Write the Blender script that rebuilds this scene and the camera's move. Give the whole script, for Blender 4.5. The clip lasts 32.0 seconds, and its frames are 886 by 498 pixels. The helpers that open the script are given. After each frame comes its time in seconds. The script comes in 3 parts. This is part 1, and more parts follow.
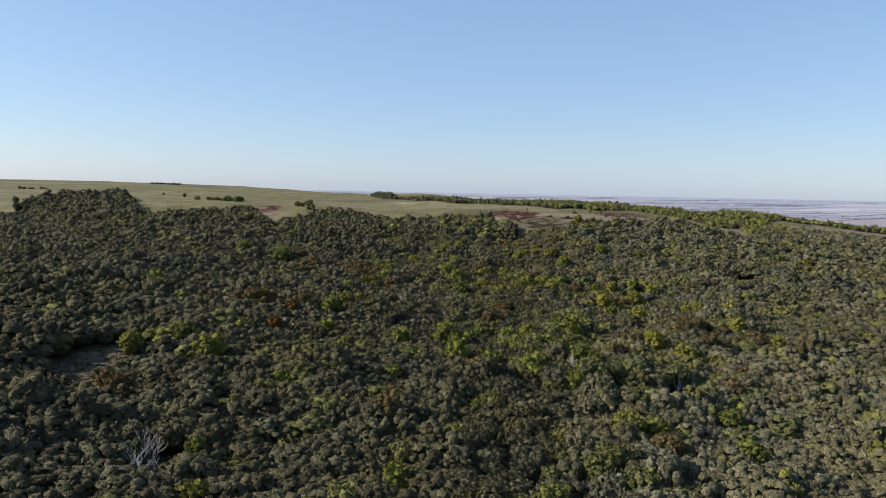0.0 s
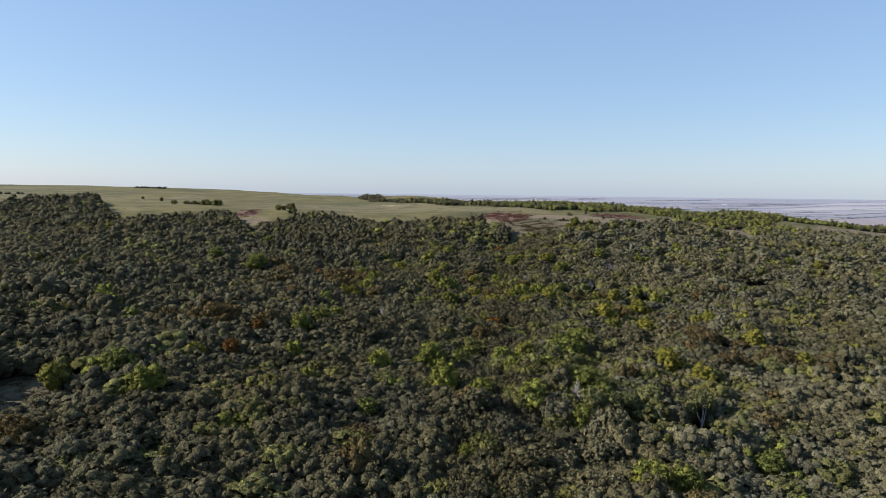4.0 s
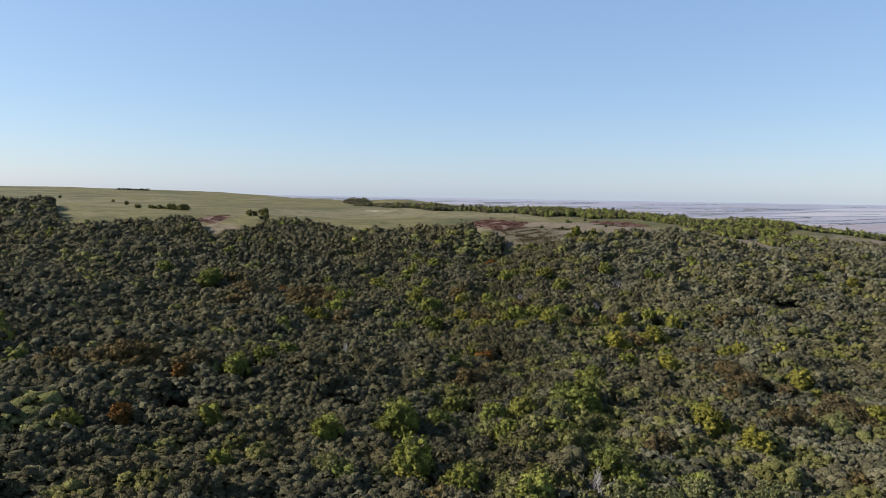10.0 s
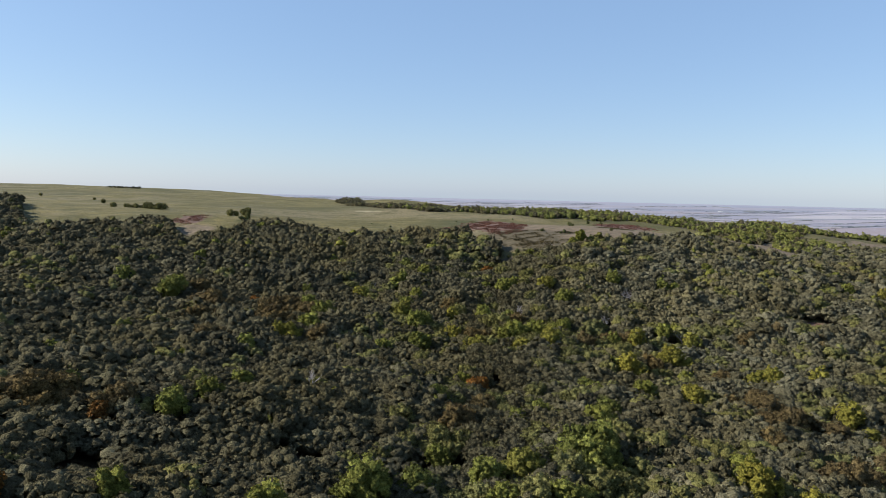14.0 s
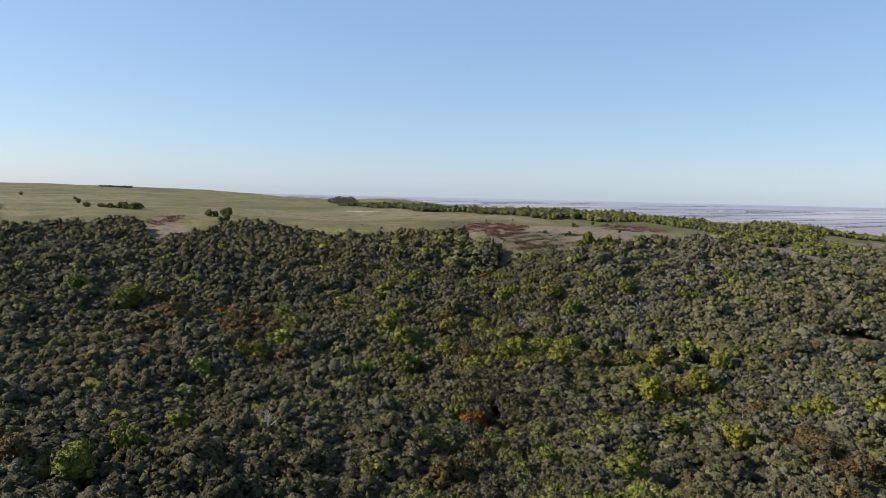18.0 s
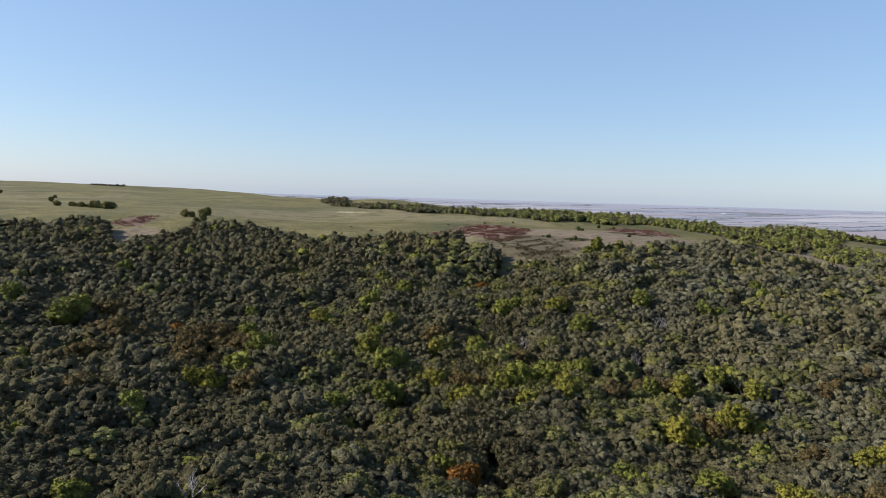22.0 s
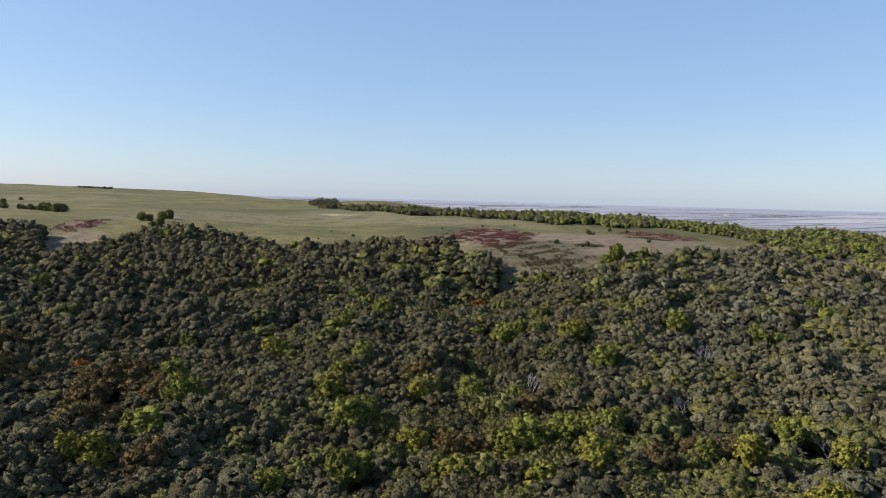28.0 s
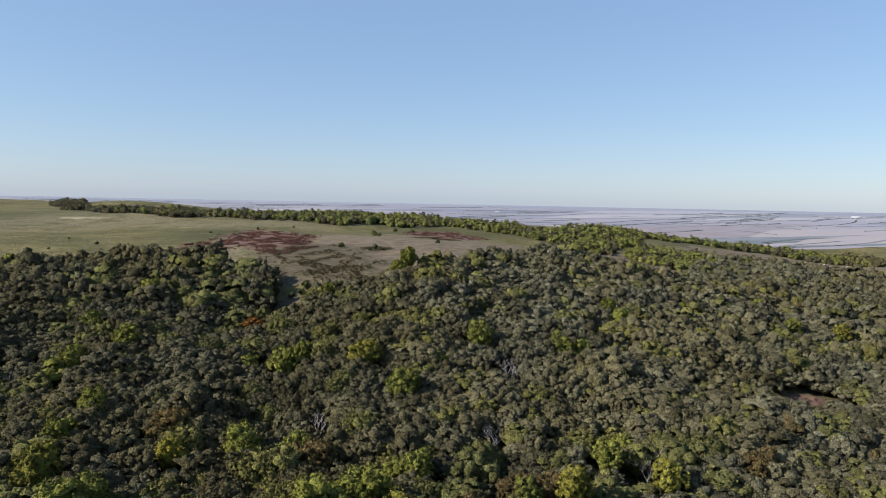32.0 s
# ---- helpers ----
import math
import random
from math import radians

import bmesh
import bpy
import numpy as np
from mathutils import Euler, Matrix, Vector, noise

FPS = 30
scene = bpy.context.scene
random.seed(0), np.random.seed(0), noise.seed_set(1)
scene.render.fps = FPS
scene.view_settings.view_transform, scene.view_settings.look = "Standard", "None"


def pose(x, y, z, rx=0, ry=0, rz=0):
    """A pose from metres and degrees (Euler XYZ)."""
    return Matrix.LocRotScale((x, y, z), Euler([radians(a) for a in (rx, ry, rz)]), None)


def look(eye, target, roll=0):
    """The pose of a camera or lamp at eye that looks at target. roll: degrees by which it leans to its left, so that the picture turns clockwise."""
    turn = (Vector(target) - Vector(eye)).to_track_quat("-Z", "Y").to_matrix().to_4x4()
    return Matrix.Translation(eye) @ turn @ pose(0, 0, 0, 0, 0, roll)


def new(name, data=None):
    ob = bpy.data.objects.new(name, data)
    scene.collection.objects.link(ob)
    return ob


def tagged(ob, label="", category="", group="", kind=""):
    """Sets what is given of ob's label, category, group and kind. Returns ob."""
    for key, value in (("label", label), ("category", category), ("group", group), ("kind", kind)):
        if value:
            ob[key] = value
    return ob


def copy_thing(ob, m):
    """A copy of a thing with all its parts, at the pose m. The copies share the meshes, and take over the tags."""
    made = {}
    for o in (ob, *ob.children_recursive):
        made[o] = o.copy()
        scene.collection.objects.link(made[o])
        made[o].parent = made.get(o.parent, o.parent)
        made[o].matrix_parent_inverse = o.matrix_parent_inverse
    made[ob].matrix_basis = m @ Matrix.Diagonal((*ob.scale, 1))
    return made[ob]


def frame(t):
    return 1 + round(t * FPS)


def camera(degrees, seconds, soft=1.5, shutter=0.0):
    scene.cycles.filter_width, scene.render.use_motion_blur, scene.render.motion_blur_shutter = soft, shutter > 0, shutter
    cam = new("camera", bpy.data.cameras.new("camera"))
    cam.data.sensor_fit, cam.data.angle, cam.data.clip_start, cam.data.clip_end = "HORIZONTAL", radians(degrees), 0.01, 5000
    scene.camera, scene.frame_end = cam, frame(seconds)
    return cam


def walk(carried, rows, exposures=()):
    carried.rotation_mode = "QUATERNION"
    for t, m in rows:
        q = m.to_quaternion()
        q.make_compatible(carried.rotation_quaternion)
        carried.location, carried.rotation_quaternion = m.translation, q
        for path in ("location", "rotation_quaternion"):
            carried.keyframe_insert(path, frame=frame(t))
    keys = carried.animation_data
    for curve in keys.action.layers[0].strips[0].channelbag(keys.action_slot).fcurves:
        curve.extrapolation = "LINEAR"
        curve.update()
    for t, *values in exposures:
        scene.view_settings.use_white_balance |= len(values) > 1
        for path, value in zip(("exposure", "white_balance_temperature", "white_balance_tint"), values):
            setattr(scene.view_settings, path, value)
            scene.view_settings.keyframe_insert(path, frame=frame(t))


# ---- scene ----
cam = camera(64.2, 32.0, soft=0.75)
PATH = [
    (0, (0.652, 4.592, 88.342), (0.452, 6.574, 88.17), 1.1),
    (3, (0.043, 29.765, 87.856), (-0.14, 31.75, 87.688), 0.7),
    (6, (-0.311, 57.785, 88.75), (-0.48, 59.771, 88.587), 0.7),
    (9, (-0.471, 86.983, 89.485), (-0.63, 88.97, 89.326), 0.9),
    (11, (-0.012, 106.516, 89.605), (-0.168, 108.504, 89.448), 1.0),
    (13, (0.122, 126.019, 89.53), (-0.032, 128.007, 89.373), 1.3),
    (17, (-0.148, 165.661, 89.22), (-0.297, 167.649, 89.061), 1.3),
    (19, (-0.3, 185.332, 89.03), (-0.448, 187.32, 88.872), 1.4),
    (21, (0.111, 204.979, 88.807), (-0.037, 206.967, 88.651), 1.6),
    (23, (-0.087, 224.488, 88.447), (-0.233, 226.476, 88.291), 1.7),
    (25, (-0.308, 244.106, 88.19), (-0.454, 246.095, 88.036), 1.7),
    (28, (-0.322, 273.657, 87.207), (-0.466, 275.646, 87.057), 1.5),
    (28.5, (-0.348, 278.37, 87.153), (-0.401, 280.364, 87.003), 1.6),
    (29, (-0.371, 282.951, 87.11), (-0.281, 284.943, 86.962), 1.6),
    (29.5, (-0.36, 287.487, 87.103), (-0.151, 289.471, 86.957), 1.5),
    (30, (-0.262, 292.011, 87.142), (0.089, 293.975, 87.0), 1.5),
    (30.5, (-0.022, 296.512, 87.223), (0.415, 298.458, 87.083), 1.4),
    (31, (0.348, 300.984, 87.32), (0.805, 302.926, 87.18), 1.3),
    (31.5, (0.809, 305.413, 87.416), (1.272, 307.353, 87.277), 1.2),
    (32, (1.319, 309.777, 87.475), (1.784, 311.718, 87.335), 1.2),
]
walk(cam, [(t, look(e, g, r)) for t, e, g, r in PATH], [(0, 0.9), (28.5, 0.9), (31, 0.82), (32, 0.81)])

# ---- sky and sun ----
SUN_ELEVATION, SUN_AZIMUTH = 31.0, -94.0    # degrees; azimuth clockwise from +y
world = bpy.data.worlds.new("sky")
scene.world = world
world.use_nodes = True
sky = world.node_tree.nodes.new("ShaderNodeTexSky")
sky.sky_type, sky.sun_disc = "NISHITA", False
sky.sun_elevation, sky.sun_rotation = radians(SUN_ELEVATION), radians(SUN_AZIMUTH)
sky.altitude, sky.air_density, sky.dust_density, sky.ozone_density = 300, 1.0, 0.5, 1.3
veil = world.node_tree.nodes.new("ShaderNodeMix")     # thin summer haze over the whole sky
veil.data_type, veil.blend_type, veil.clamp_result = "RGBA", "ADD", False
veil.inputs[0].default_value = 1.0
veil.inputs[7].default_value = (2.15, 3.55, 6.1, 1)
back = world.node_tree.nodes["Background"]
back.inputs["Strength"].default_value = 0.039
world.node_tree.links.new(sky.outputs["Color"], veil.inputs[6])
world.node_tree.links.new(veil.outputs[2], back.inputs["Color"])
sun_data = bpy.data.lights.new("sun", "SUN")
sun_data.energy, sun_data.angle, sun_data.color = 5.0, radians(0.53), (1.0, 0.94, 0.85)
sun = new("sun", sun_data)
se, sa = radians(SUN_ELEVATION), radians(SUN_AZIMUTH)
sun.matrix_world = look((3000 * math.sin(sa) * math.cos(se), 3000 * math.cos(sa) * math.cos(se), 3000 * math.sin(se)), (0, 0, 0))


# ---- materials ----
def material(name):
    m = bpy.data.materials.new(name)
    m.use_nodes = True
    return m, m.node_tree.nodes, m.node_tree.links, m.node_tree.nodes["Principled BSDF"]


def mix(nodes, links, fac, a, b):
    n = nodes.new("ShaderNodeMix")
    n.data_type = "RGBA"
    for value, socket in ((fac, n.inputs[0]), (a, n.inputs[6]), (b, n.inputs[7])):
        if isinstance(value, bpy.types.NodeSocket):
            links.new(value, socket)
        elif isinstance(value, (int, float)):
            socket.default_value = value
        else:
            socket.default_value = (*value, 1)
    return n.outputs[2]


def noise_at(nodes, links, size, detail=3.0, low=0.35, high=0.65):
    """Noise over the world's metres, spread between low and high."""
    geo = nodes.new("ShaderNodeNewGeometry")
    n = nodes.new("ShaderNodeTexNoise")
    n.inputs["Scale"].default_value, n.inputs["Detail"].default_value = 1.0 / size, detail
    links.new(geo.outputs["Position"], n.inputs["Vector"])
    r = nodes.new("ShaderNodeMapRange")
    r.inputs[1].default_value, r.inputs[2].default_value = low, high
    links.new(n.outputs[0], r.inputs[0])
    return r.outputs[0]


def leaf(name, dark, light, joined=False, glow=0.04):
    """Foliage: colour from tree to tree, from clump to clump and in broad drifts; thin leaves let light through."""
    m, nodes, links, p = material(name)
    if joined:
        t = nodes.new("ShaderNodeAttribute")
        t.attribute_name = "tree"
        tree = t.outputs["Fac"]
    else:
        tree = nodes.new("ShaderNodeObjectInfo").outputs["Random"]
    isle = nodes.new("ShaderNodeNewGeometry").outputs["Random Per Island"]
    col = mix(nodes, links, tree, dark, light)
    mid = tuple(0.5 * (a + b) for a, b in zip(dark, light))
    drift = noise_at(nodes, links, 38.0)
    warm = tuple(c * k for c, k in zip(mid, (1.25, 1.12, 0.8)))
    f = nodes.new("ShaderNodeMath")
    f.operation = "MULTIPLY"
    f.inputs[1].default_value = 0.6
    links.new(drift, f.inputs[0])
    col = mix(nodes, links, f.outputs[0], col, warm)
    v = nodes.new("ShaderNodeHueSaturation")
    r = nodes.new("ShaderNodeMapRange")
    r.inputs[3].default_value, r.inputs[4].default_value = 0.68, 1.34
    links.new(isle, r.inputs[0])
    fine = noise_at(nodes, links, 0.34, 3.0, 0.34, 0.66)
    g = nodes.new("ShaderNodeMapRange")
    g.inputs[3].default_value, g.inputs[4].default_value = 0.68, 1.32
    links.new(fine, g.inputs[0])
    k = nodes.new("ShaderNodeMath")
    k.operation = "MULTIPLY"
    links.new(r.outputs[0], k.inputs[0])
    links.new(g.outputs[0], k.inputs[1])
    links.new(k.outputs[0], v.inputs["Value"])
    tuft = nodes.new("ShaderNodeBump")
    tuft.inputs["Strength"].default_value, tuft.inputs["Distance"].default_value = 1.0, 0.55
    links.new(noise_at(nodes, links, 0.95, 2.0, 0.3, 0.7), tuft.inputs["Height"])
    bp = nodes.new("ShaderNodeBump")
    bp.inputs["Strength"].default_value, bp.inputs["Distance"].default_value = 1.0, 0.32
    links.new(fine, bp.inputs["Height"])
    links.new(tuft.outputs[0], bp.inputs["Normal"])
    links.new(bp.outputs[0], p.inputs["Normal"])
    links.new(col, v.inputs["Color"])
    links.new(v.outputs[0], p.inputs["Base Color"])
    p.inputs["Roughness"].default_value = 0.8
    p.inputs["Specular IOR Level"].default_value = 0.03
    thin = nodes.new("ShaderNodeBsdfTranslucent")
    links.new(v.outputs[0], thin.inputs["Color"])
    both = nodes.new("ShaderNodeMixShader")
    both.inputs[0].default_value = glow
    links.new(p.outputs[0], both.inputs[1])
    links.new(thin.outputs[0], both.inputs[2])
    links.new(both.outputs[0], nodes["Material Output"].inputs["Surface"])
    return m


def plain(name, a, b, size, rough=0.85, bump=0.3):
    m, nodes, links, p = material(name)
    n = noise_at(nodes, links, size)
    links.new(mix(nodes, links, n, a, b), p.inputs["Base Color"])
    p.inputs["Roughness"].default_value = rough
    bp = nodes.new("ShaderNodeBump")
    bp.inputs["Strength"].default_value, bp.inputs["Distance"].default_value = bump, size * 0.3
    links.new(n, bp.inputs["Height"])
    links.new(bp.outputs[0], p.inputs["Normal"])
    return m


OAK_DARK, OAK_LIGHT = (0.052, 0.049, 0.031), (0.104, 0.097, 0.059)
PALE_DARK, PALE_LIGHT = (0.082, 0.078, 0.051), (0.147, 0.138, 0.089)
oak_leaf, oak_leaf_far = leaf("oak_leaf", OAK_DARK, OAK_LIGHT), leaf("oak_leaf_far", OAK_DARK, OAK_LIGHT, True)
pale_oak_leaf = leaf("pale_oak_leaf", PALE_DARK, PALE_LIGHT)
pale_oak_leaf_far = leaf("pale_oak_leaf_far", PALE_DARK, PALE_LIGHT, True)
ASH_DARK, ASH_LIGHT = (0.086, 0.097, 0.027), (0.172, 0.181, 0.043)
ash_leaf, ash_leaf_far = leaf("ash_leaf", ASH_DARK, ASH_LIGHT), leaf("ash_leaf_far", ASH_DARK, ASH_LIGHT, True)
BROWN_DARK, BROWN_LIGHT = (0.074, 0.058, 0.031), (0.128, 0.097, 0.043)
olive_leaf_far = leaf("olive_leaf_far", (0.083, 0.084, 0.034), (0.145, 0.143, 0.054), True)
olive_leaf = leaf("olive_leaf", (0.083, 0.084, 0.034), (0.145, 0.143, 0.054))
brow_leaf_far = leaf("brow_leaf_far", (0.088, 0.102, 0.035), (0.172, 0.178, 0.055), True)
brush_leaf = leaf("brush_leaf", (0.055, 0.049, 0.028), (0.099, 0.082, 0.046), True, 0.15)
brown_leaf, brown_leaf_far = leaf("brown_leaf", BROWN_DARK, BROWN_LIGHT), leaf("brown_leaf_far", BROWN_DARK, BROWN_LIGHT, True)
gold_leaf = leaf("gold_leaf", (0.120, 0.119, 0.029), (0.222, 0.207, 0.043))
orange_leaf = leaf("orange_leaf", (0.154, 0.081, 0.025), (0.202, 0.092, 0.026))
sumac_leaf = leaf("sumac_leaf", (0.104, 0.051, 0.046), (0.176, 0.092, 0.074), True, 0.15)
aspen_leaf = leaf("aspen_leaf", (0.114, 0.123, 0.053), (0.167, 0.167, 0.075))
# Shelterbelt foliage, with the haze of distance put into its blue-grey colour
hazy_belt_leaf = leaf("hazy_belt_leaf", (0.136, 0.151, 0.180), (0.176, 0.194, 0.224), True)
shrub_leaf = leaf("shrub_leaf", (0.055, 0.068, 0.033), (0.099, 0.110, 0.049))
bark = plain("bark", (0.088, 0.075, 0.062), (0.167, 0.150, 0.128), 0.25)
dead_wood = plain("dead_wood", (0.150, 0.138, 0.140), (0.275, 0.258, 0.256), 0.3)
pale_bark = plain("pale_bark", (0.396, 0.378, 0.343), (0.634, 0.616, 0.581), 0.5)
stone = plain("stone", (0.299, 0.282, 0.255), (0.484, 0.466, 0.431), 0.8)
barn_white = plain("barn_white", (0.370, 0.378, 0.396), (0.440, 0.449, 0.466), 3.0)
roof_grey = plain("roof_grey", (0.440, 0.440, 0.458), (0.528, 0.528, 0.546), 3.0, 0.5)


def ground_material():
    m, nodes, links, p = material("prairie_ground")

    def cover(name):
        n = nodes.new("ShaderNodeAttribute")
        n.attribute_name = name
        return n.outputs["Fac"]

    def rough_edge(fac, size, reach):
        """Breaks up the edge of a kind of ground cover."""
        n = noise_at(nodes, links, size, 4.0, 0.3, 0.7)
        s = nodes.new("ShaderNodeMath")
        s.operation = "MULTIPLY_ADD"
        links.new(n, s.inputs[0])
        s.inputs[1].default_value = reach
        links.new(fac, s.inputs[2])
        r = nodes.new("ShaderNodeMapRange")
        r.inputs[1].default_value, r.inputs[2].default_value = 0.35 + reach / 2, 0.65 + reach / 2
        links.new(s.outputs[0], r.inputs[0])
        return r.outputs[0]

    grass = mix(nodes, links, noise_at(nodes, links, 38.0, 7.0, 0.38, 0.62), (0.073, 0.065, 0.019), (0.150, 0.122, 0.047))
    grass = mix(nodes, links, noise_at(nodes, links, 130.0, 6.0, 0.52, 0.62), grass, (0.150, 0.124, 0.069))
    grass = mix(nodes, links, noise_at(nodes, links, 7.0, 4.0, 0.45, 0.75), grass, (0.133, 0.112, 0.058))
    grass = mix(nodes, links, noise_at(nodes, links, 150.0, 3.0, 0.5, 0.7), grass, (0.055, 0.055, 0.021))
    grass = mix(nodes, links, noise_at(nodes, links, 2.2, 5.0, 0.48, 0.72), grass, (0.055, 0.052, 0.021))
    grass = mix(nodes, links, noise_at(nodes, links, 17.0, 6.0, 0.50, 0.74), grass, (0.055, 0.056, 0.020))
    bare = mix(nodes, links, noise_at(nodes, links, 5.0, 4.0), (0.194, 0.167, 0.106), (0.290, 0.251, 0.167))
    grass = mix(nodes, links, rough_edge(cover("bare"), 9.0, 0.9), grass, bare)
    dry = mix(nodes, links, noise_at(nodes, links, 4.5, 6.0), (0.095, 0.074, 0.048), (0.165, 0.126, 0.084))
    col = mix(nodes, links, rough_edge(cover("dry"), 22.0, 0.7), grass, dry)
    red = mix(nodes, links, noise_at(nodes, links, 4.0, 4.0), (0.086, 0.049, 0.042), (0.145, 0.095, 0.070))
    col = mix(nodes, links, rough_edge(cover("red"), 12.0, 0.6), col, red)
    scrub = mix(nodes, links, noise_at(nodes, links, 2.5, 5.0), (0.053, 0.046, 0.027), (0.099, 0.079, 0.048))
    col = mix(nodes, links, rough_edge(cover("brush"), 9.0, 0.7), col, scrub)
    litter = mix(nodes, links, noise_at(nodes, links, 3.0, 5.0), (0.040, 0.032, 0.022), (0.075, 0.063, 0.040))
    col = mix(nodes, links, rough_edge(cover("wood"), 10.0, 0.4), col, litter)
    # Farmland on the plain: squared fields, stubble, tilth and pasture colours tinted with haze
    geo = nodes.new("ShaderNodeNewGeometry")
    turn = nodes.new("ShaderNodeMapping")
    turn.inputs["Rotation"].default_value = (0, 0, radians(14))
    turn.inputs["Scale"].default_value = (1 / 1000, 1 / 200, 0)
    links.new(geo.outputs["Position"], turn.inputs["Vector"])
    cells = nodes.new("ShaderNodeTexVoronoi")
    cells.distance = "CHEBYCHEV"
    cells.inputs["Scale"].default_value, cells.inputs["Randomness"].default_value = 1.0, 0.75
    links.new(turn.outputs[0], cells.inputs["Vector"])
    ramp = nodes.new("ShaderNodeValToRGB")
    ramp.color_ramp.interpolation = "CONSTANT"
    e = ramp.color_ramp.elements
    # Lavender and bluish casts in these tones are haze painted over crop colours
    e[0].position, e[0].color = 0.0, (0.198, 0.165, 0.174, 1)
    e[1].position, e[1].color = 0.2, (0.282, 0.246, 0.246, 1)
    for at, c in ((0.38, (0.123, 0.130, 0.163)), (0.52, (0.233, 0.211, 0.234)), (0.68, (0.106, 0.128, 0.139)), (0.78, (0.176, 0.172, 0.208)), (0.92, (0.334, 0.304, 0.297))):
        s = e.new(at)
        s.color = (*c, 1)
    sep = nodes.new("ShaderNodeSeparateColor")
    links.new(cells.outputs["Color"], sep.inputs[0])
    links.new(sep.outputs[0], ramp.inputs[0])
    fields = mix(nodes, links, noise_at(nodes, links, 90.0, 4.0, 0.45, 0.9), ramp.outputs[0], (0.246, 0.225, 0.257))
    far = nodes.new("ShaderNodeAttribute")
    far.attribute_name = "plain"
    # Aerial haze painted into the base colour: far fields fade to blue-grey
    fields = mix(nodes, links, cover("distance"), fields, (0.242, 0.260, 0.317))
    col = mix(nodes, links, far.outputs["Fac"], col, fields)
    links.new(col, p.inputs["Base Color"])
    p.inputs["Roughness"].default_value = 0.9
    p.inputs["Specular IOR Level"].default_value = 0.15
    bp = nodes.new("ShaderNodeBump")
    bp.inputs["Strength"].default_value, bp.inputs["Distance"].default_value = 0.5, 0.5
    links.new(noise_at(nodes, links, 1.6, 5.0), bp.inputs["Height"])
    swell = nodes.new("ShaderNodeBump")
    swell.inputs["Strength"].default_value, swell.inputs["Distance"].default_value = 0.6, 1.6
    links.new(noise_at(nodes, links, 16.0, 4.0, 0.25, 0.75), swell.inputs["Height"])
    links.new(swell.outputs[0], bp.inputs["Normal"])
    links.new(bp.outputs[0], p.inputs["Normal"])
    return m


# ---- the lie of the land ----
# Hills: centre, spread and height of each rise or hollow
BUMPS = [(-150, 100, 105, 3.7), (50, 100, 105, -6.9), (250, 100, 105, 1.1), (-180, 250, 105, 3.5), (-40, 250, 105, 7.4),
         (260, 250, 105, -3.5), (-260, 400, 105, 11.2), (-120, 400, 105, -2.2), (120, 400, 105, -6.4), (280, 400, 105, 4.7),
         (-200, 530, 105, 2.4), (-60, 530, 105, -3.0), (40, 530, 105, 7.7), (280, 530, 105, -6.9), (-300, 660, 105, -1.7)]
KNOLLS = [(-120, 660, 105, -6.3), (20, 660, 105, -1.9), (150, 660, 105, 3.2), (300, 660, 105, -14.5), (-300, 800, 105, 5.1),
          (0, 800, 105, 2.3), (200, 800, 105, -8.8), (400, 790, 105, -17.0), (-8, 552, 20, -8.0), (48, 560, 34, 5.5),
          (298, 763, 60, 8.0), (146, 479, 40, 4.0), (-210, 700, 60, 4.0), (-430, 690, 50, 4.0), (-90, 232, 26, 4.5), (-88, 315, 28, 4.5), (-95, 440, 30, 4.0)]
RISES = [(-420, 960, 60, 4.0), (-300, 890, 42, 2.6), (-600, 1250, 90, 5.0), (-760, 1500, 120, 6.0), (-170, 1010, 45, 2.4),
         (-1600, 2300, 620, 23.1), (-270, 1480, 110, -3.9), (-430, 1500, 130, 6.8), (-150, 1220, 80, 12.0), (-1000, 1250, 260, 5.0), (-560, 1050, 150, 3.0)]
SHOULDERS = [(-230, 860, 62, -0.4), (-230, 940, 62, 0.4), (-150, 860, 62, 0.7), (-150, 940, 62, 2.1), (-70, 780, 62, -0.5), (-70, 860, 62, 1.0), (-70, 940, 62, 2.9), (10, 860, 62,
             0.8), (10, 940, 62, 1.5), (90, 780, 62, 0.6), (90, 860, 62, 1.8), (90, 940, 62, 1.1), (170, 780, 62, 1.6), (170, 860, 62, 2.0), (170, 940, 62, 1.3), (250,
             700, 62, -0.7), (250, 780, 62, 3.2), (250, 860, 62, 6.1), (250, 940, 62, 2.0), (330, 700, 62, -0.3), (330, 780, 62, -1.9), (330, 860, 62, 1.7), (330, 940,
             62, 3.9), (410, 700, 62, 1.1), (410, 780, 62, 2.3), (490, 700, 62, -2.4), (490, 780, 62, -6.0), (490, 860, 62, -5.3)]

# Short ravines in the woods
GULLIES = [(-84, 264, 11, -2.8), (-62, 277, 10, -2.2), (-38, 289, 11, -2.8), (-17, 288, 10, -2.8), (-32, 396, 10, -2.2), (-17, 386, 9, -1.7), (1, 372, 9, -2.5), (1, 344, 8, -1.9),
           (8, 522, 14, -2.2), (2, 484, 14, -2.5), (-6, 452, 14, -2.2)]


def smooth(a, b, v):
    t = np.clip((v - a) / (b - a), 0, 1)
    return t * t * (3 - 2 * t)


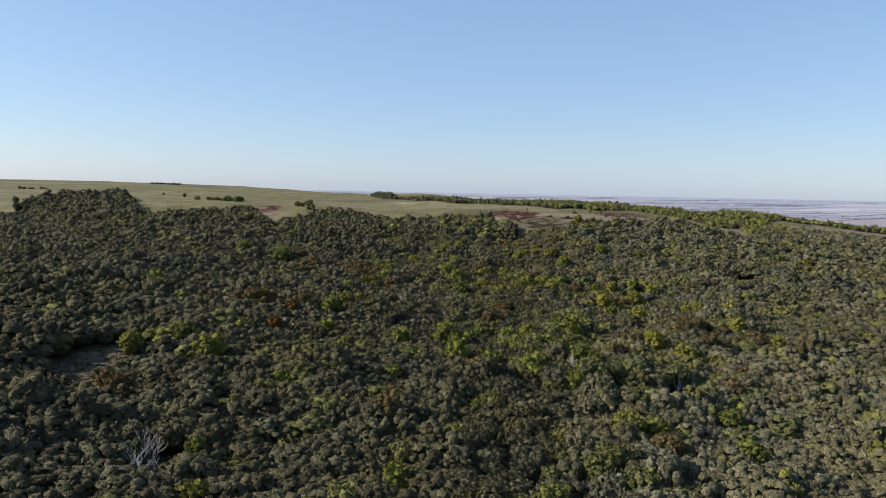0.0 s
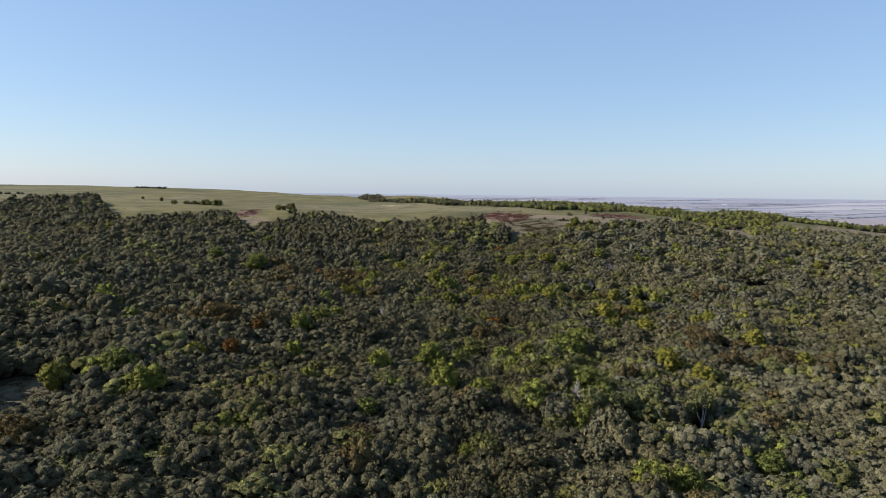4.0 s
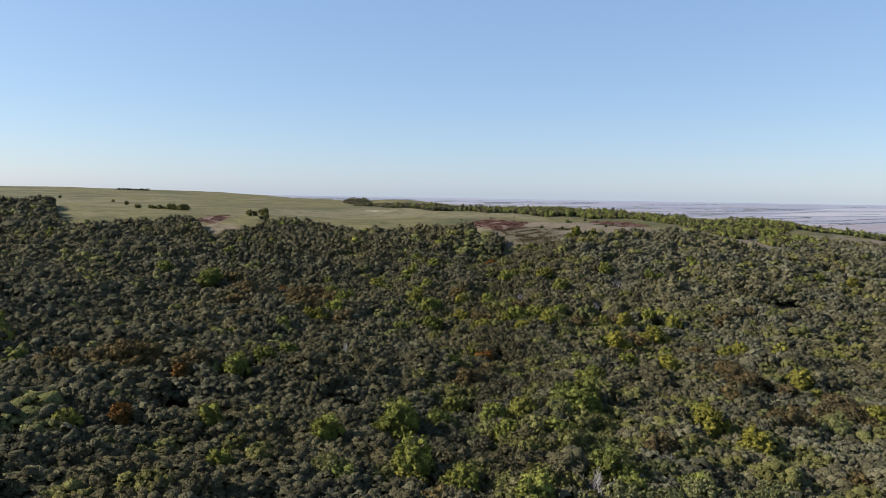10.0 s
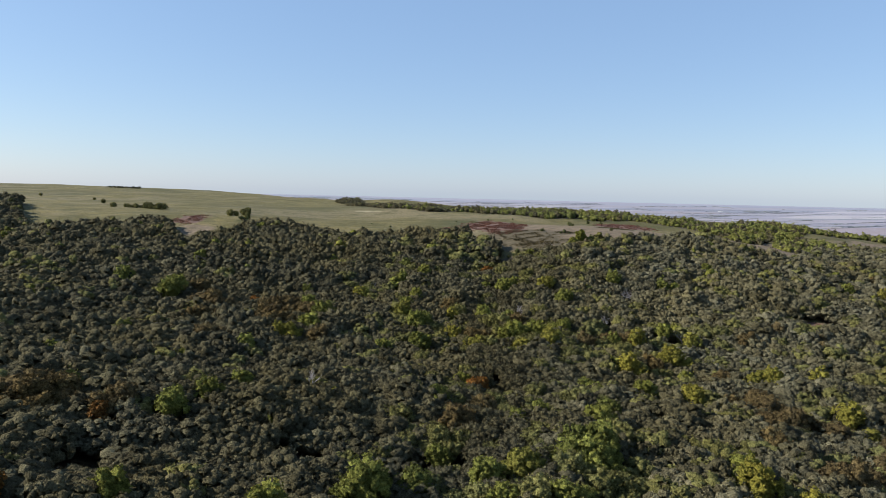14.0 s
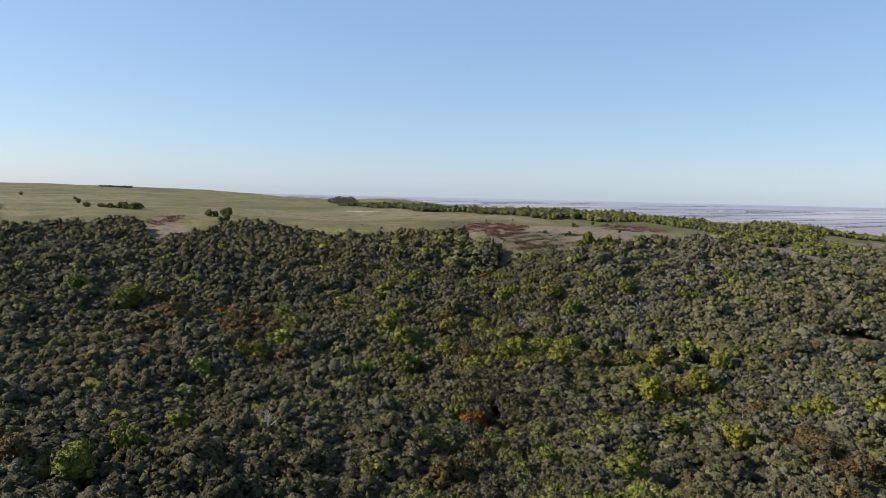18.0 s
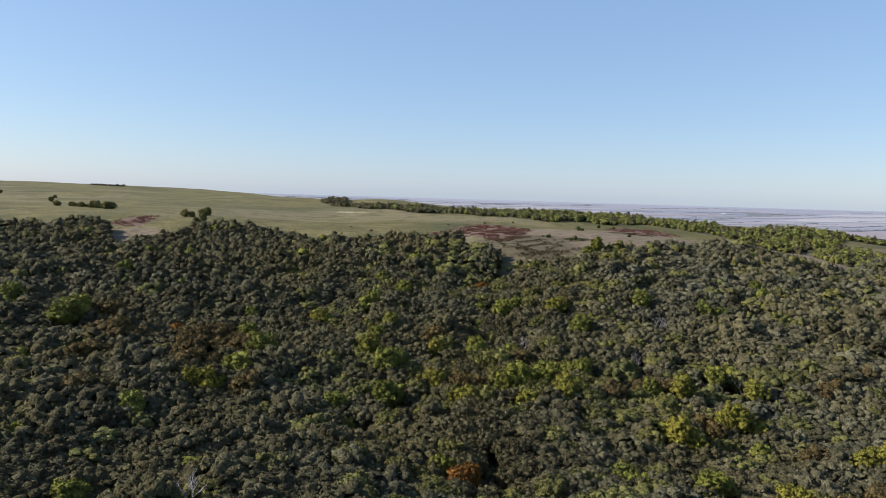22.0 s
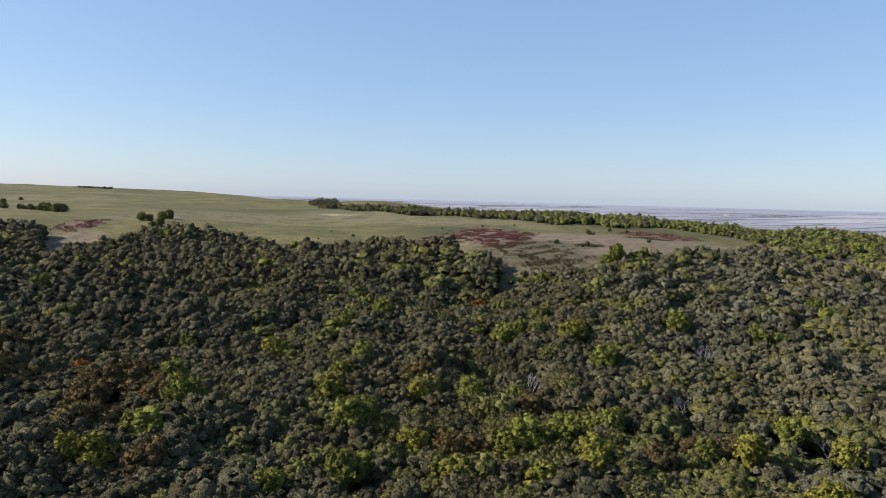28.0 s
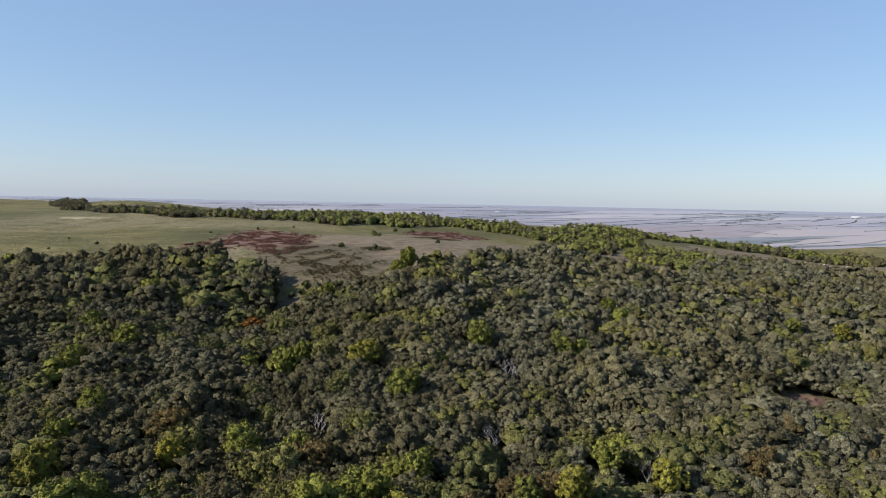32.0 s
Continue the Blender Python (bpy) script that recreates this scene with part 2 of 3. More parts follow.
def height(x, y):
    """Height of the bare ground."""
    x, y = np.asarray(x, float), np.asarray(y, float)
    z = 20 + 46 * smooth(400, 680, y) + 12 * smooth(-60, -260, x) * (1 - smooth(400, 640, y))
    for bx, by, s, h in BUMPS + KNOLLS + RISES + SHOULDERS + GULLIES:
        z = z + h * np.exp(-((x - bx) ** 2 + (y - by) ** 2) / (2 * s * s))
    under_woods = 1 - smooth(470, 580, y)
    z = z + under_woods * (0.6 * np.sin((0.9 * x - 0.35 * y) / 12.5 + 1.6 * np.sin(y / 41 + x / 90)) + 0.4 * np.sin((0.5 * x + 0.9 * y) / 9.0 + 1.2 * np.sin(x / 33)))
    open_land = smooth(640, 760, y)
    z = z + open_land * (1.1 * np.sin(x / 31 + 1.3 * np.sin(y / 83)) * np.sin(y / 47 + 0.6) + 1.6 * np.sin(x / 97 + y / 140) * np.sin(y / 119 - x / 260))
    edge = np.interp(x, [-2600, -1150, -900, -600, -420, -240, -110, 0, 120, 250, 330, 450, 900], [4200, 2633, 2451, 1962, 1658, 1360, 1285, 1080, 930, 850, 830, 830, 700])
    fall = smooth(0, 1, (y - edge) / np.interp(x, [-420, -150], [1100, 420]))
    side = smooth(450, 1100, x)
    r = np.hypot(x, y - 150)
    plain = -40 + 96 * smooth(2000, 4600, r) ** 0.8
    down = np.maximum(fall, side)
    return z * (1 - down) + plain * down


# Edge of the oak woods against the prairie, as y over x
EDGE = [(-900, 430), (-500, 480), (-462, 520), (-450, 690), (-425, 735), (-400, 700), (-378, 664), (-352, 630), (-326, 598), (-304, 578), (-276, 582), (-250, 617), (-234, 620),
        (-215, 590), (-205, 568), (-197, 578), (-181, 597), (-177, 627), (-137, 633), (-106, 617), (-79, 617), (-52, 621), (-37, 614),
        (-19, 602), (0, 586), (8, 566), (10, 560), (20, 563), (37, 556), (42, 566), (65, 577), (100, 617), (127, 622), (152, 622),
        (158, 629), (167, 614), (174, 606), (188, 608), (215, 635), (264, 693), (293, 719), (318, 720), (335, 702), (342, 660), (350, 640), (380, 600), (600, 560)]
# Clearings in the woods: centre and half-widths
CLEARINGS = [(2, 560, 9, 6), (43, 223.5, 19, 6.0), (56, 229, 6, 5), (-128, 204, 9, 19), (-114, 183, 5, 9), (155, 484, 11, 6), (108, 507, 5, 3.5), (149, 478, 7, 6), (105, 501, 3.5, 4), (-445, 594, 20, 14)]
# Sumac and dry-stemmed brush: centre and half-widths
SUMAC = [(-4, 712, 28, 62), (-28, 672, 16, 26), (110, 762, 26, 34), (26, 602, 20, 14), (18, 630, 22, 24), (48, 638, 8, 7), (36, 562, 3, 9), (95, 722, 14, 12), (-232, 652, 12, 26), (152, 482, 14, 10), (107, 505, 7, 6), (12, 596, 16, 14), (36, 571, 9, 13), (27, 586, 14, 11), (-127, 203, 12, 22), (6, 655, 16, 28)]

BRUSH = (3, 4, 5, 7, 11, 12, 13, 14)    # those of brush alone


def wooded(x, y):
    inside = y < np.interp(x, [p[0] for p in EDGE], [p[1] for p in EDGE])
    for cx, cy, rx, ry in CLEARINGS:
        inside = inside & (((x - cx) / rx) ** 2 + ((y - cy) / ry) ** 2 > 1)
    return inside


# Woods behind the crest, along the brow of the plain: front edge as y over x
BROW = [(-240, 1175), (-196, 1060), (-133, 915), (-97, 890), (-26, 878), (7, 838), (47, 830), (92, 838), (139, 835), (170, 790), (200, 735),
        (235, 760), (290, 815), (340, 850), (393, 838), (420, 800), (440, 750), (470, 690)]


COPSES = [(238, 692, 20, 52), (270, 738, 30, 32)]


def behind(x, y):
    front = np.interp(x, [p[0] for p in BROW], [p[1] for p in BROW])
    copse = np.zeros(np.shape(x), bool)
    for cx, cy, rx, ry in COPSES:
        copse = copse | (((x - cx) / rx) ** 2 + ((y - cy) / ry) ** 2 < 1)
    front = front + 9 * np.sin(x / 9.0) + 7 * np.sin(x / 23.0 + 1)
    return ((x > -240) & (x < 480) & (y > front) & (y < front + 105 + 12 * np.sin(x / 23.0))) | copse


def build(name, verts, tris, mat, tree=None):
    """A mesh object's data from arrays of places and triangles."""
    me = bpy.data.meshes.new(name)
    me.vertices.add(len(verts))
    me.vertices.foreach_set("co", np.asarray(verts, np.float32).ravel())
    k = tris.shape[1]
    me.loops.add(tris.size)
    me.loops.foreach_set("vertex_index", np.asarray(tris, np.int32).ravel())
    me.polygons.add(len(tris))
    me.polygons.foreach_set("loop_start", np.arange(0, tris.size, k, dtype=np.int32))
    me.update(calc_edges=True)
    if mat:
        me.materials.append(mat)
    if "crown" in name or "foliage" in name or tree is not None:
        me.polygons.foreach_set("use_smooth", np.ones(len(tris), bool))
    if tree is not None:
        me.attributes.new("tree", "FLOAT", "POINT").data.foreach_set("value", np.asarray(tree, np.float32))
    return me


def axis_steps(near, step, far, n):
    """Even steps in the middle, ever longer ones out to the rim."""
    a = np.arange(near[0], near[1] + step, step)
    k = np.linspace(0, 1, n + 1)[1:]
    grow = step * n * k + (far - step * n) * k ** 3
    return np.concatenate([near[0] - grow[::-1], a, near[1] + grow])


gx, gy = axis_steps((-540, 520), 6.0, 4300, 60), axis_steps((90, 960), 6.0, 4000, 70)
X, Y = np.meshgrid(gx, gy)
Z = height(X, Y)
nx, ny = len(gx), len(gy)
idx = np.arange(nx * ny).reshape(ny, nx)
quads = np.stack([idx[:-1, :-1], idx[:-1, 1:], idx[1:, 1:], idx[1:, :-1]], -1).reshape(-1, 4)
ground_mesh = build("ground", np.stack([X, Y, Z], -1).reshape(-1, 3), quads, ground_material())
fx, fy = X.ravel(), Y.ravel()
rim = np.interp(fx, [p[0] for p in EDGE], [p[1] for p in EDGE])
woods = wooded(fx, fy - 3.0) | behind(fx, fy)
dry = np.exp(-(((fx - 75) / 95) ** 2 + ((fy - 660) / 95) ** 2) ** 2) + np.exp(-(((fx - 380) / 110) ** 2 + ((fy - 730) / 110) ** 2) ** 2) \
    + np.exp(-(((fx - 225) / 55) ** 2 + ((fy - 690) / 60) ** 2) ** 2) + 0.8 * np.exp(-(((fx + 215) / 16) ** 2 + ((fy - 612) / 32) ** 2) ** 2) \
    + np.exp(-(((fx + 127) / 16) ** 2 + ((fy - 203) / 26) ** 2) ** 2) + np.exp(-(((fx - 3) / 12) ** 2 + ((fy - 562) / 9) ** 2) ** 2)
red = np.zeros_like(fx)
for cx, cy, rx, ry in [p for k, p in enumerate(SUMAC) if k not in BRUSH]:
    red = np.maximum(red, np.exp(-(((fx - cx) / rx) ** 2 + ((fy - cy) / ry) ** 2) ** 2))
brush = np.zeros_like(fx)
for cx, cy, rx, ry in [SUMAC[k] for k in BRUSH]:
    brush = np.maximum(brush, np.exp(-(((fx - cx) / (1.25 * rx)) ** 2 + ((fy - cy) / (1.25 * ry)) ** 2) ** 2))
edge_far = np.interp(fx, [-2600, -1150, -900, -600, -420, -240, -110, 0, 120, 250, 330, 450, 900], [4200, 2633, 2451, 1962, 1658, 1360, 1285, 1080, 930, 850, 830, 830, 700])
flat = np.maximum(smooth(0.6, 1, (fy - edge_far) / np.interp(fx, [-420, -150], [1100, 420])), smooth(800, 1100, fx))
bare = np.exp(-(((fx + 136) / 16) ** 2 + ((fy - 866) / 9) ** 2) ** 2)
# "distance" holds how much painted haze the far fields get
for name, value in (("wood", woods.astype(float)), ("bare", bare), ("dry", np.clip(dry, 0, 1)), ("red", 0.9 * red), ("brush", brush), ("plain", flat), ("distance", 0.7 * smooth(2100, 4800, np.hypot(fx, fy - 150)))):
    ground_mesh.attributes.new(name, "FLOAT", "POINT").data.foreach_set("value", value.astype(np.float32))
for poly in (ground_mesh,):
    poly.polygons.foreach_set("use_smooth", np.ones(len(quads), bool))
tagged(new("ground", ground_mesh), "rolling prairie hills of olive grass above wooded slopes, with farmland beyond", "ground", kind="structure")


# ---- trees ----
T = (1 + 5 ** 0.5) / 2
ICO = np.array([(-1, T, 0), (1, T, 0), (-1, -T, 0), (1, -T, 0), (0, -1, T), (0, 1, T), (0, -1, -T), (0, 1, -T), (T, 0, -1), (T, 0, 1), (-T, 0, -1), (-T, 0, 1)]) / (1 + T * T) ** 0.5
ICO_FACES = np.array([(0, 11, 5), (0, 5, 1), (0, 1, 7), (0, 7, 10), (0, 10, 11), (1, 5, 9), (5, 11, 4), (11, 10, 2), (10, 7, 6), (7, 1, 8),
                      (3, 9, 4), (3, 4, 2), (3, 2, 6), (3, 6, 8), (3, 8, 9), (4, 9, 5), (2, 4, 11), (6, 2, 10), (8, 6, 7), (9, 8, 1)])


def crown(seed, r, low, top, lobes, leaves, size, core=0.8, least=-0.12):
    """A broad crown: a dark heart, many small rounded clumps of foliage over it, and loose sprays of leaves on those."""
    rng = np.random.default_rng(seed)
    i = np.arange(lobes)
    up = 1 - (i + 0.5) / lobes * (1 - least)
    ring = np.clip(1 - up * up, 0, 1) ** 0.38
    a = i * 2.39996 + rng.uniform(0, 6.28)
    mid, half = 0.5 * (low + top), 0.5 * (top - low)
    clump = min(r * 1.5 / (lobes + 1.0) ** 0.5, 0.5 * r)
    rad = clump * rng.uniform(0.72, 1.36, lobes)
    reach = np.array((r - 0.6 * clump, r - 0.6 * clump, half - 0.6 * clump))
    flare = 1 + 0.16 * np.sin(2 * a + rng.uniform(0, 6.28)) + 0.10 * np.sin(3 * a + rng.uniform(0, 6.28))
    c = np.stack([ring * np.cos(a) * flare, ring * np.sin(a) * flare, up], -1) * reach * rng.uniform(0.84, 1.1, (lobes, 1)) + (0, 0, mid)
    c += rng.normal(0, 0.2 * clump, c.shape)
    out = c - np.array((0, 0, mid - 0.3 * half))
    out /= np.linalg.norm(out, axis=1, keepdims=True)
    verts = [ICO * (0.8 * r, 0.8 * r, 0.8 * half) * core / 0.8 + (0, 0, mid)]
    tris = [ICO_FACES]
    middles = ICO[ICO_FACES].mean(1)
    for k in range(lobes):
        lump = ICO * rng.uniform(0.62, 1.3, (12, 1)) * rad[k] * (1, 1, 0.92)
        t = rng.uniform(0, 6.283)
        turn = np.array(((math.cos(t), -math.sin(t), 0), (math.sin(t), math.cos(t), 0), (0, 0, 1)))
        verts.append(lump @ turn.T + c[k])
        tris.append(ICO_FACES[(middles @ turn.T) @ out[k] > 0.0] + 12 * (k + 1))
    pick = rng.integers(0, lobes, leaves * 3)
    d = rng.normal(0, 0.75, (leaves * 3, 3)) + np.array((0, 0, 0.35)) + out[pick]
    d /= np.linalg.norm(d, axis=1, keepdims=True)
    p = c[pick] + d * (rad[pick] * rng.uniform(0.92, 1.34, leaves * 3))[:, None]
    gap = np.linalg.norm(p[:, None] - c[None], axis=2) / rad[None]
    keep = np.nonzero(gap.min(1) > 0.86)[0][:leaves]
    p, d = p[keep], d[keep]
    n = d + rng.normal(0, 0.7, d.shape)
    n /= np.linalg.norm(n, axis=1, keepdims=True)
    u = np.cross(n, rng.normal(0, 1, n.shape))
    u /= np.linalg.norm(u, axis=1, keepdims=True)
    v = np.cross(n, u)
    s = (size * rng.uniform(0.6, 1.35, len(p)))[:, None]
    bend = n * s * 0.2
    tri = np.stack([p + u * s * 0.62, p - u * s * 0.3 + v * s * 0.52 - bend, p - u * s * 0.34 - v * s * 0.5], 1).reshape(-1, 3)
    f = 12 * (lobes + 1) + np.arange(3 * len(p)).reshape(-1, 3)
    return np.concatenate(verts + [tri]), np.concatenate(tris + [f])


def stem(points, radii, sides=6):
    """A tapered, bent stem through the given places."""
    pts = [Vector(p) for p in points]
    verts, tris = [], []
    for k, p in enumerate(pts):
        way = (pts[min(k + 1, len(pts) - 1)] - pts[max(k - 1, 0)]).normalized()
        u = way.cross(Vector((0.31, 0.95, 0.05))).normalized()
        v = way.cross(u)
        for j in range(sides):
            a = 2 * math.pi * j / sides
            verts.append(p + (u * math.cos(a) + v * math.sin(a)) * radii[k])
        if k:
            b = sides * (k - 1)
            for j in range(sides):
                q = (j + 1) % sides
                tris += [(b + j, b + q, b + sides + q), (b + j, b + sides + q, b + sides + j)]
    return np.array([tuple(v) for v in verts]), np.array(tris)


def join(pieces):
    verts, tris, n = [], [], 0
    for v, t in pieces:
        verts.append(v)
        tris.append(t + n)
        n += len(v)
    return np.concatenate(verts), np.concatenate(tris)


def trunk_with_limbs(seed, tall, girth, limbs=4):
    rng = random.Random(seed)
    lean = (rng.uniform(-0.3, 0.3), rng.uniform(-0.3, 0.3))
    pieces = [stem([(0, 0, -0.8), (0, 0, 0.4), (lean[0] * 0.5, lean[1] * 0.5, tall * 0.35), (lean[0], lean[1], tall * 0.7)], [girth * 1.5, girth, girth * 0.75, girth * 0.35])]
    for k in range(limbs):
        a = k * 6.283 / limbs + rng.uniform(-0.5, 0.5)
        z = tall * rng.uniform(0.28, 0.45)
        r = tall * rng.uniform(0.16, 0.26)
        pieces.append(stem([(lean[0] * 0.5, lean[1] * 0.5, z), (r * 0.6 * math.cos(a), r * 0.6 * math.sin(a), z + tall * 0.12), (r * math.cos(a), r * math.sin(a), z + tall * 0.3)],
                           [girth * 0.5, girth * 0.35, girth * 0.12], 5))
    return join(pieces)


def part(name, me, parent, label=""):
    ob = new(name, me)
    ob.parent = parent
    return tagged(ob, label)


def tree_kind(name, seed, r, low, top, mat, lobes=13, leaves=680, size=0.72, wood=None, girth=0.2, core=0.8):
    """One tree with its trunk and crown, far below the ground's rim until copies are set out."""
    root = new(name)
    v, t = trunk_with_limbs(seed, top, girth)
    part("trunk", build("trunk", v, t, wood or bark), root)
    v, t = crown(seed, r, low, top, lobes, leaves, size, core)
    part("crown", build("crown", v, t, mat), root)
    return root


def vigour(x, y):
    """How tall the woods stand: swells and hollows of the canopy, low growth round the glades."""
    low = 0.45 + 0.55 * min(float(smooth(0.9, 2.0, math.hypot((x - 153) / 12, (y - 480) / 9))), float(smooth(0.8, 1.6, math.hypot((x + 122) / 13, (y - 192) / 20))))
    return low * max(0.5, 1.0 + 0.34 * noise.noise(Vector((x / 19, y / 15, 5.5))) + 0.26 * noise.noise(Vector((x / 55, y / 38, 2.5))))


def remove_thing(ob):
    for o in (*ob.children_recursive, ob):
        bpy.data.objects.remove(o)


def set_out(kinds, places, label, category, group, seed, low=0.85, high=1.2, sink=0.0):
    """Copies of the given trees at the given places, each turned and sized a little differently."""
    rng = random.Random(seed)
    for x, y, *s in places:
        k = (s[0] if s else vigour(x, y)) * rng.uniform(low, high)
        w_ = k if s else k ** 0.5 * rng.uniform(0.95, 1.15)
        m = pose(x, y, float(height(x, y)) - sink - rng.uniform(0.0, 0.4), rng.uniform(-3, 3), rng.uniform(-3, 3), rng.uniform(0, 360)) @ Matrix.Diagonal((w_ * rng.uniform(0.92, 1.1), w_, k * rng.uniform(0.92, 1.08), 1))
        tagged(copy_thing(rng.choice(kinds), m), label, category, group)
    for k in kinds:
        remove_thing(k)


def woods_of(name, places, crowns, mat, label, seed, low=0.9, high=1.12):
    """Many trees in one mesh, each with a stem and a crown of its own tone."""
    rng = np.random.default_rng(seed)
    V, F, W, n = [], [], [], 0
    post = stem([(0, 0, -1), (0.1, 0, 3), (0.2, 0.1, 6)], [0.25, 0.18, 0.08], 3)
    crowns = [join([c, post]) for c in crowns]
    for x, y in places:
        v, f = crowns[rng.integers(len(crowns))]
        a, k = rng.uniform(0, 6.283), rng.uniform(low, high) * vigour(x, y) * (1.18 if rng.uniform() < 0.1 else 1.0)
        wide = k ** 0.5 * rng.uniform(0.84, 1.28)
        c, s = math.cos(a) * wide, math.sin(a) * wide
        place = np.stack([v[:, 0] * c - v[:, 1] * s + x, v[:, 0] * s + v[:, 1] * c + y, v[:, 2] * k + float(height(x, y)) - rng.uniform(0, 0.8)], -1)
        V.append(place)
        F.append(f + n)
        W.append(np.full(len(v), rng.uniform()))
        n += len(v)
    me = build(name, np.concatenate(V), np.concatenate(F), mat, np.concatenate(W))
    return tagged(new(name, me), label, "trees", kind="stuff")


# Stands that differ in colour from the oaks around them: centre and reach
LIME = [(-22, 145, 2.8), (-68, 150, 3.0), (59, 178, 3.9), (31, 185, 2.8), (38, 186, 2.4), (-7, 192, 3.1), (-90, 206, 3.7), (63, 206, 4.4),
        (-104, 218, 4.9), (-7, 234, 3.6), (27, 235, 3.0), (-17, 240, 2.9), (-66, 250, 3.0), (-39, 254, 2.9), (-24, 267, 4.6), (15, 271, 3.2),
        (-15, 274, 3.3), (-1, 282, 2.4), (10, 286, 3.5), (23, 296, 6.6), (-12, 297, 3.3), (58, 297, 4.9), (-77, 297, 2.8), (-159, 304, 6.6),
        (-73, 308, 2.3), (-44, 325, 2.7), (-70, 325, 3.5), (30, 330, 3.8), (14, 340, 2.5)]
LIME += [(50, 371, 3.1), (-90, 382, 2.7), (-41, 398, 3.5), (-44, 410, 3.6), (-30, 417, 4.3), (-77, 423, 3.9), (8, 438, 6.0), (51, 441, 2.2),
         (-76, 441, 5.0), (18, 443, 3.3), (-32, 444, 6.0), (31, 451, 2.1), (-150, 452, 5.1), (75, 453, 2.7), (-154, 465, 4.4), (-6, 468, 2.4),
         (-183, 468, 4.1), (-43, 472, 3.3), (34, 487, 3.1), (-67, 490, 2.7), (86, 505, 5.0), (4, 508, 2.8), (-50, 512, 4.3), (62, 513, 3.8),
         (10, 516, 3.0), (-166, 520, 3.8), (192, 536, 4.3), (51, 573, 4.0), (46, 566, 3.0)]
LIME += [(-20, 558, 2.4), (-40, 568, 2.4), (-52, 542, 2.6), (20, 556, 2.0), (-40, 526, 2.2), (117, 538, 2.2), (-87, 458, 2.2), (-96, 488, 2.2), (250, 672, 3.0)]
GOLD = [(-59, 130, 2.2), (-89, 206, 2.5), (-116, 208, 2.0), (-17, 236, 2.3), (-91, 236, 3.1), (67, 280, 4.0), (7, 285, 2.6), (58, 289, 4.4),
        (108, 311, 4.0), (114, 317, 3.0), (142, 339, 4.2), (109, 344, 3.0), (63, 359, 2.4), (110, 359, 4.0), (117, 395, 3.0), (97, 396, 4.0),
        (51, 405, 4.4), (-82, 410, 3.6), (71, 418, 4.4), (11, 420, 2.6), (-8, 421, 2.4), (23, 425, 5.0), (-17, 432, 2.6), (61, 440, 3.9),
        (85, 443, 2.2), (-84, 454, 2.1), (-43, 455, 3.0), (-154, 462, 3.0), (-20, 465, 1.7), (-69, 490, 2.4), (26, 504, 3.9), (209, 531, 4.4)]
BROWN = [(-9, 227, 2.1), (-122, 284, 6.2), (-109, 292, 7.4), (-92, 293, 4.8), (80, 301, 6.5), (113, 316, 14.0), (-3, 337, 3.2), (80, 344, 4.8),
         (94, 348, 7.0), (88, 366, 7.4), (77, 367, 4.9), (-103, 392, 4.6), (84, 398, 4.1), (-57, 408, 2.9), (-70, 410, 4.6), (-124, 421, 6.3),
         (-91, 425, 6.1), (38, 433, 4.4), (-5, 436, 3.8), (-97, 437, 7.7), (-11, 438, 5.0), (50, 444, 6.0), (-84, 445, 3.9), (-128, 446, 8.0),
         (-106, 451, 5.0), (-96, 454, 9.0), (10, 461, 2.6), (-142, 467, 8.2), (-21, 477, 3.5)]
ORANGE = [(-4, 369, 1.1), (-6, 366, 0.95), (-83, 243), (-91, 290), (-5, 546), (-113, 459)]
DEAD = [(19, 236), (22, 232), (-80, 151), (-77, 140), (-74, 135), (-76, 146), (-84, 146), (-70, 139), (-15, 160), (90, 188), (43, 259),
        (83, 449), (87, 453), (51, 463), (12, 477), (65, 494), (69, 502), (66, 499), (-63, 509), (-53, 332), (160, 428)]
PALE = [(29, 229), (33, 231), (25, 229), (41, 235), (50, 236), (55, 237), (60, 244)]
# Gaps in the canopy
HOLLOW = [(-84, 259, 5.2), (-88, 268, 5.0), (-82, 272, 4.6), (-18, 287, 4.8), (-15, 291, 4.0), (-37, 288, 4.4), (-41, 292, 4.2), (47, 331, 4.0),
          (1, 342, 3.6), (1, 369, 4.2), (2, 377, 3.8), (-32, 392, 4.2), (-33, 400, 4.2), (-338, 472, 3.8), (-120, 181, 3.8), (-165, 226, 6.0),
          (-30, 413, 3.8), (5, 568, 3.8), (3, 573, 3.8), (105, 521, 3.8), (-68, 522, 3.8)]

random.seed(4)
rng = np.random.default_rng(11)
STEP = 5.1
rows_y = np.arange(112, 800, STEP * 0.866)
spots = []
for j, y in enumerate(rows_y):
    for x in np.arange(-640, 480, STEP) + (j % 2) * STEP / 2:
        spots.append((x, y))
spots = np.array(spots) + rng.normal(0, 0.9, (len(spots), 2))
sx, sy = spots[:, 0], spots[:, 1]
left, right = -0.80 * sy - 12, np.maximum(0.56 * sy + 18, 1.06 * (sy - 310) + 30)
keep = wooded(sx, sy) & (sx > left) & (sx < right)
CENTRES = [(x, y) for x, y, r in LIME + GOLD + BROWN]
for px_, py_ in CENTRES + [c[:2] for c in ORANGE] + DEAD + PALE:
    keep &= np.hypot(sx - px_, sy - py_) > 4.0
for px_, py_, reach in HOLLOW:
    keep &= np.hypot(sx - px_, sy - py_) > reach
keep &= rng.uniform(size=len(spots)) > 0.03
spots = spots[keep]
sx, sy = spots[:, 0], spots[:, 1]
roll = rng.uniform(size=len(spots))
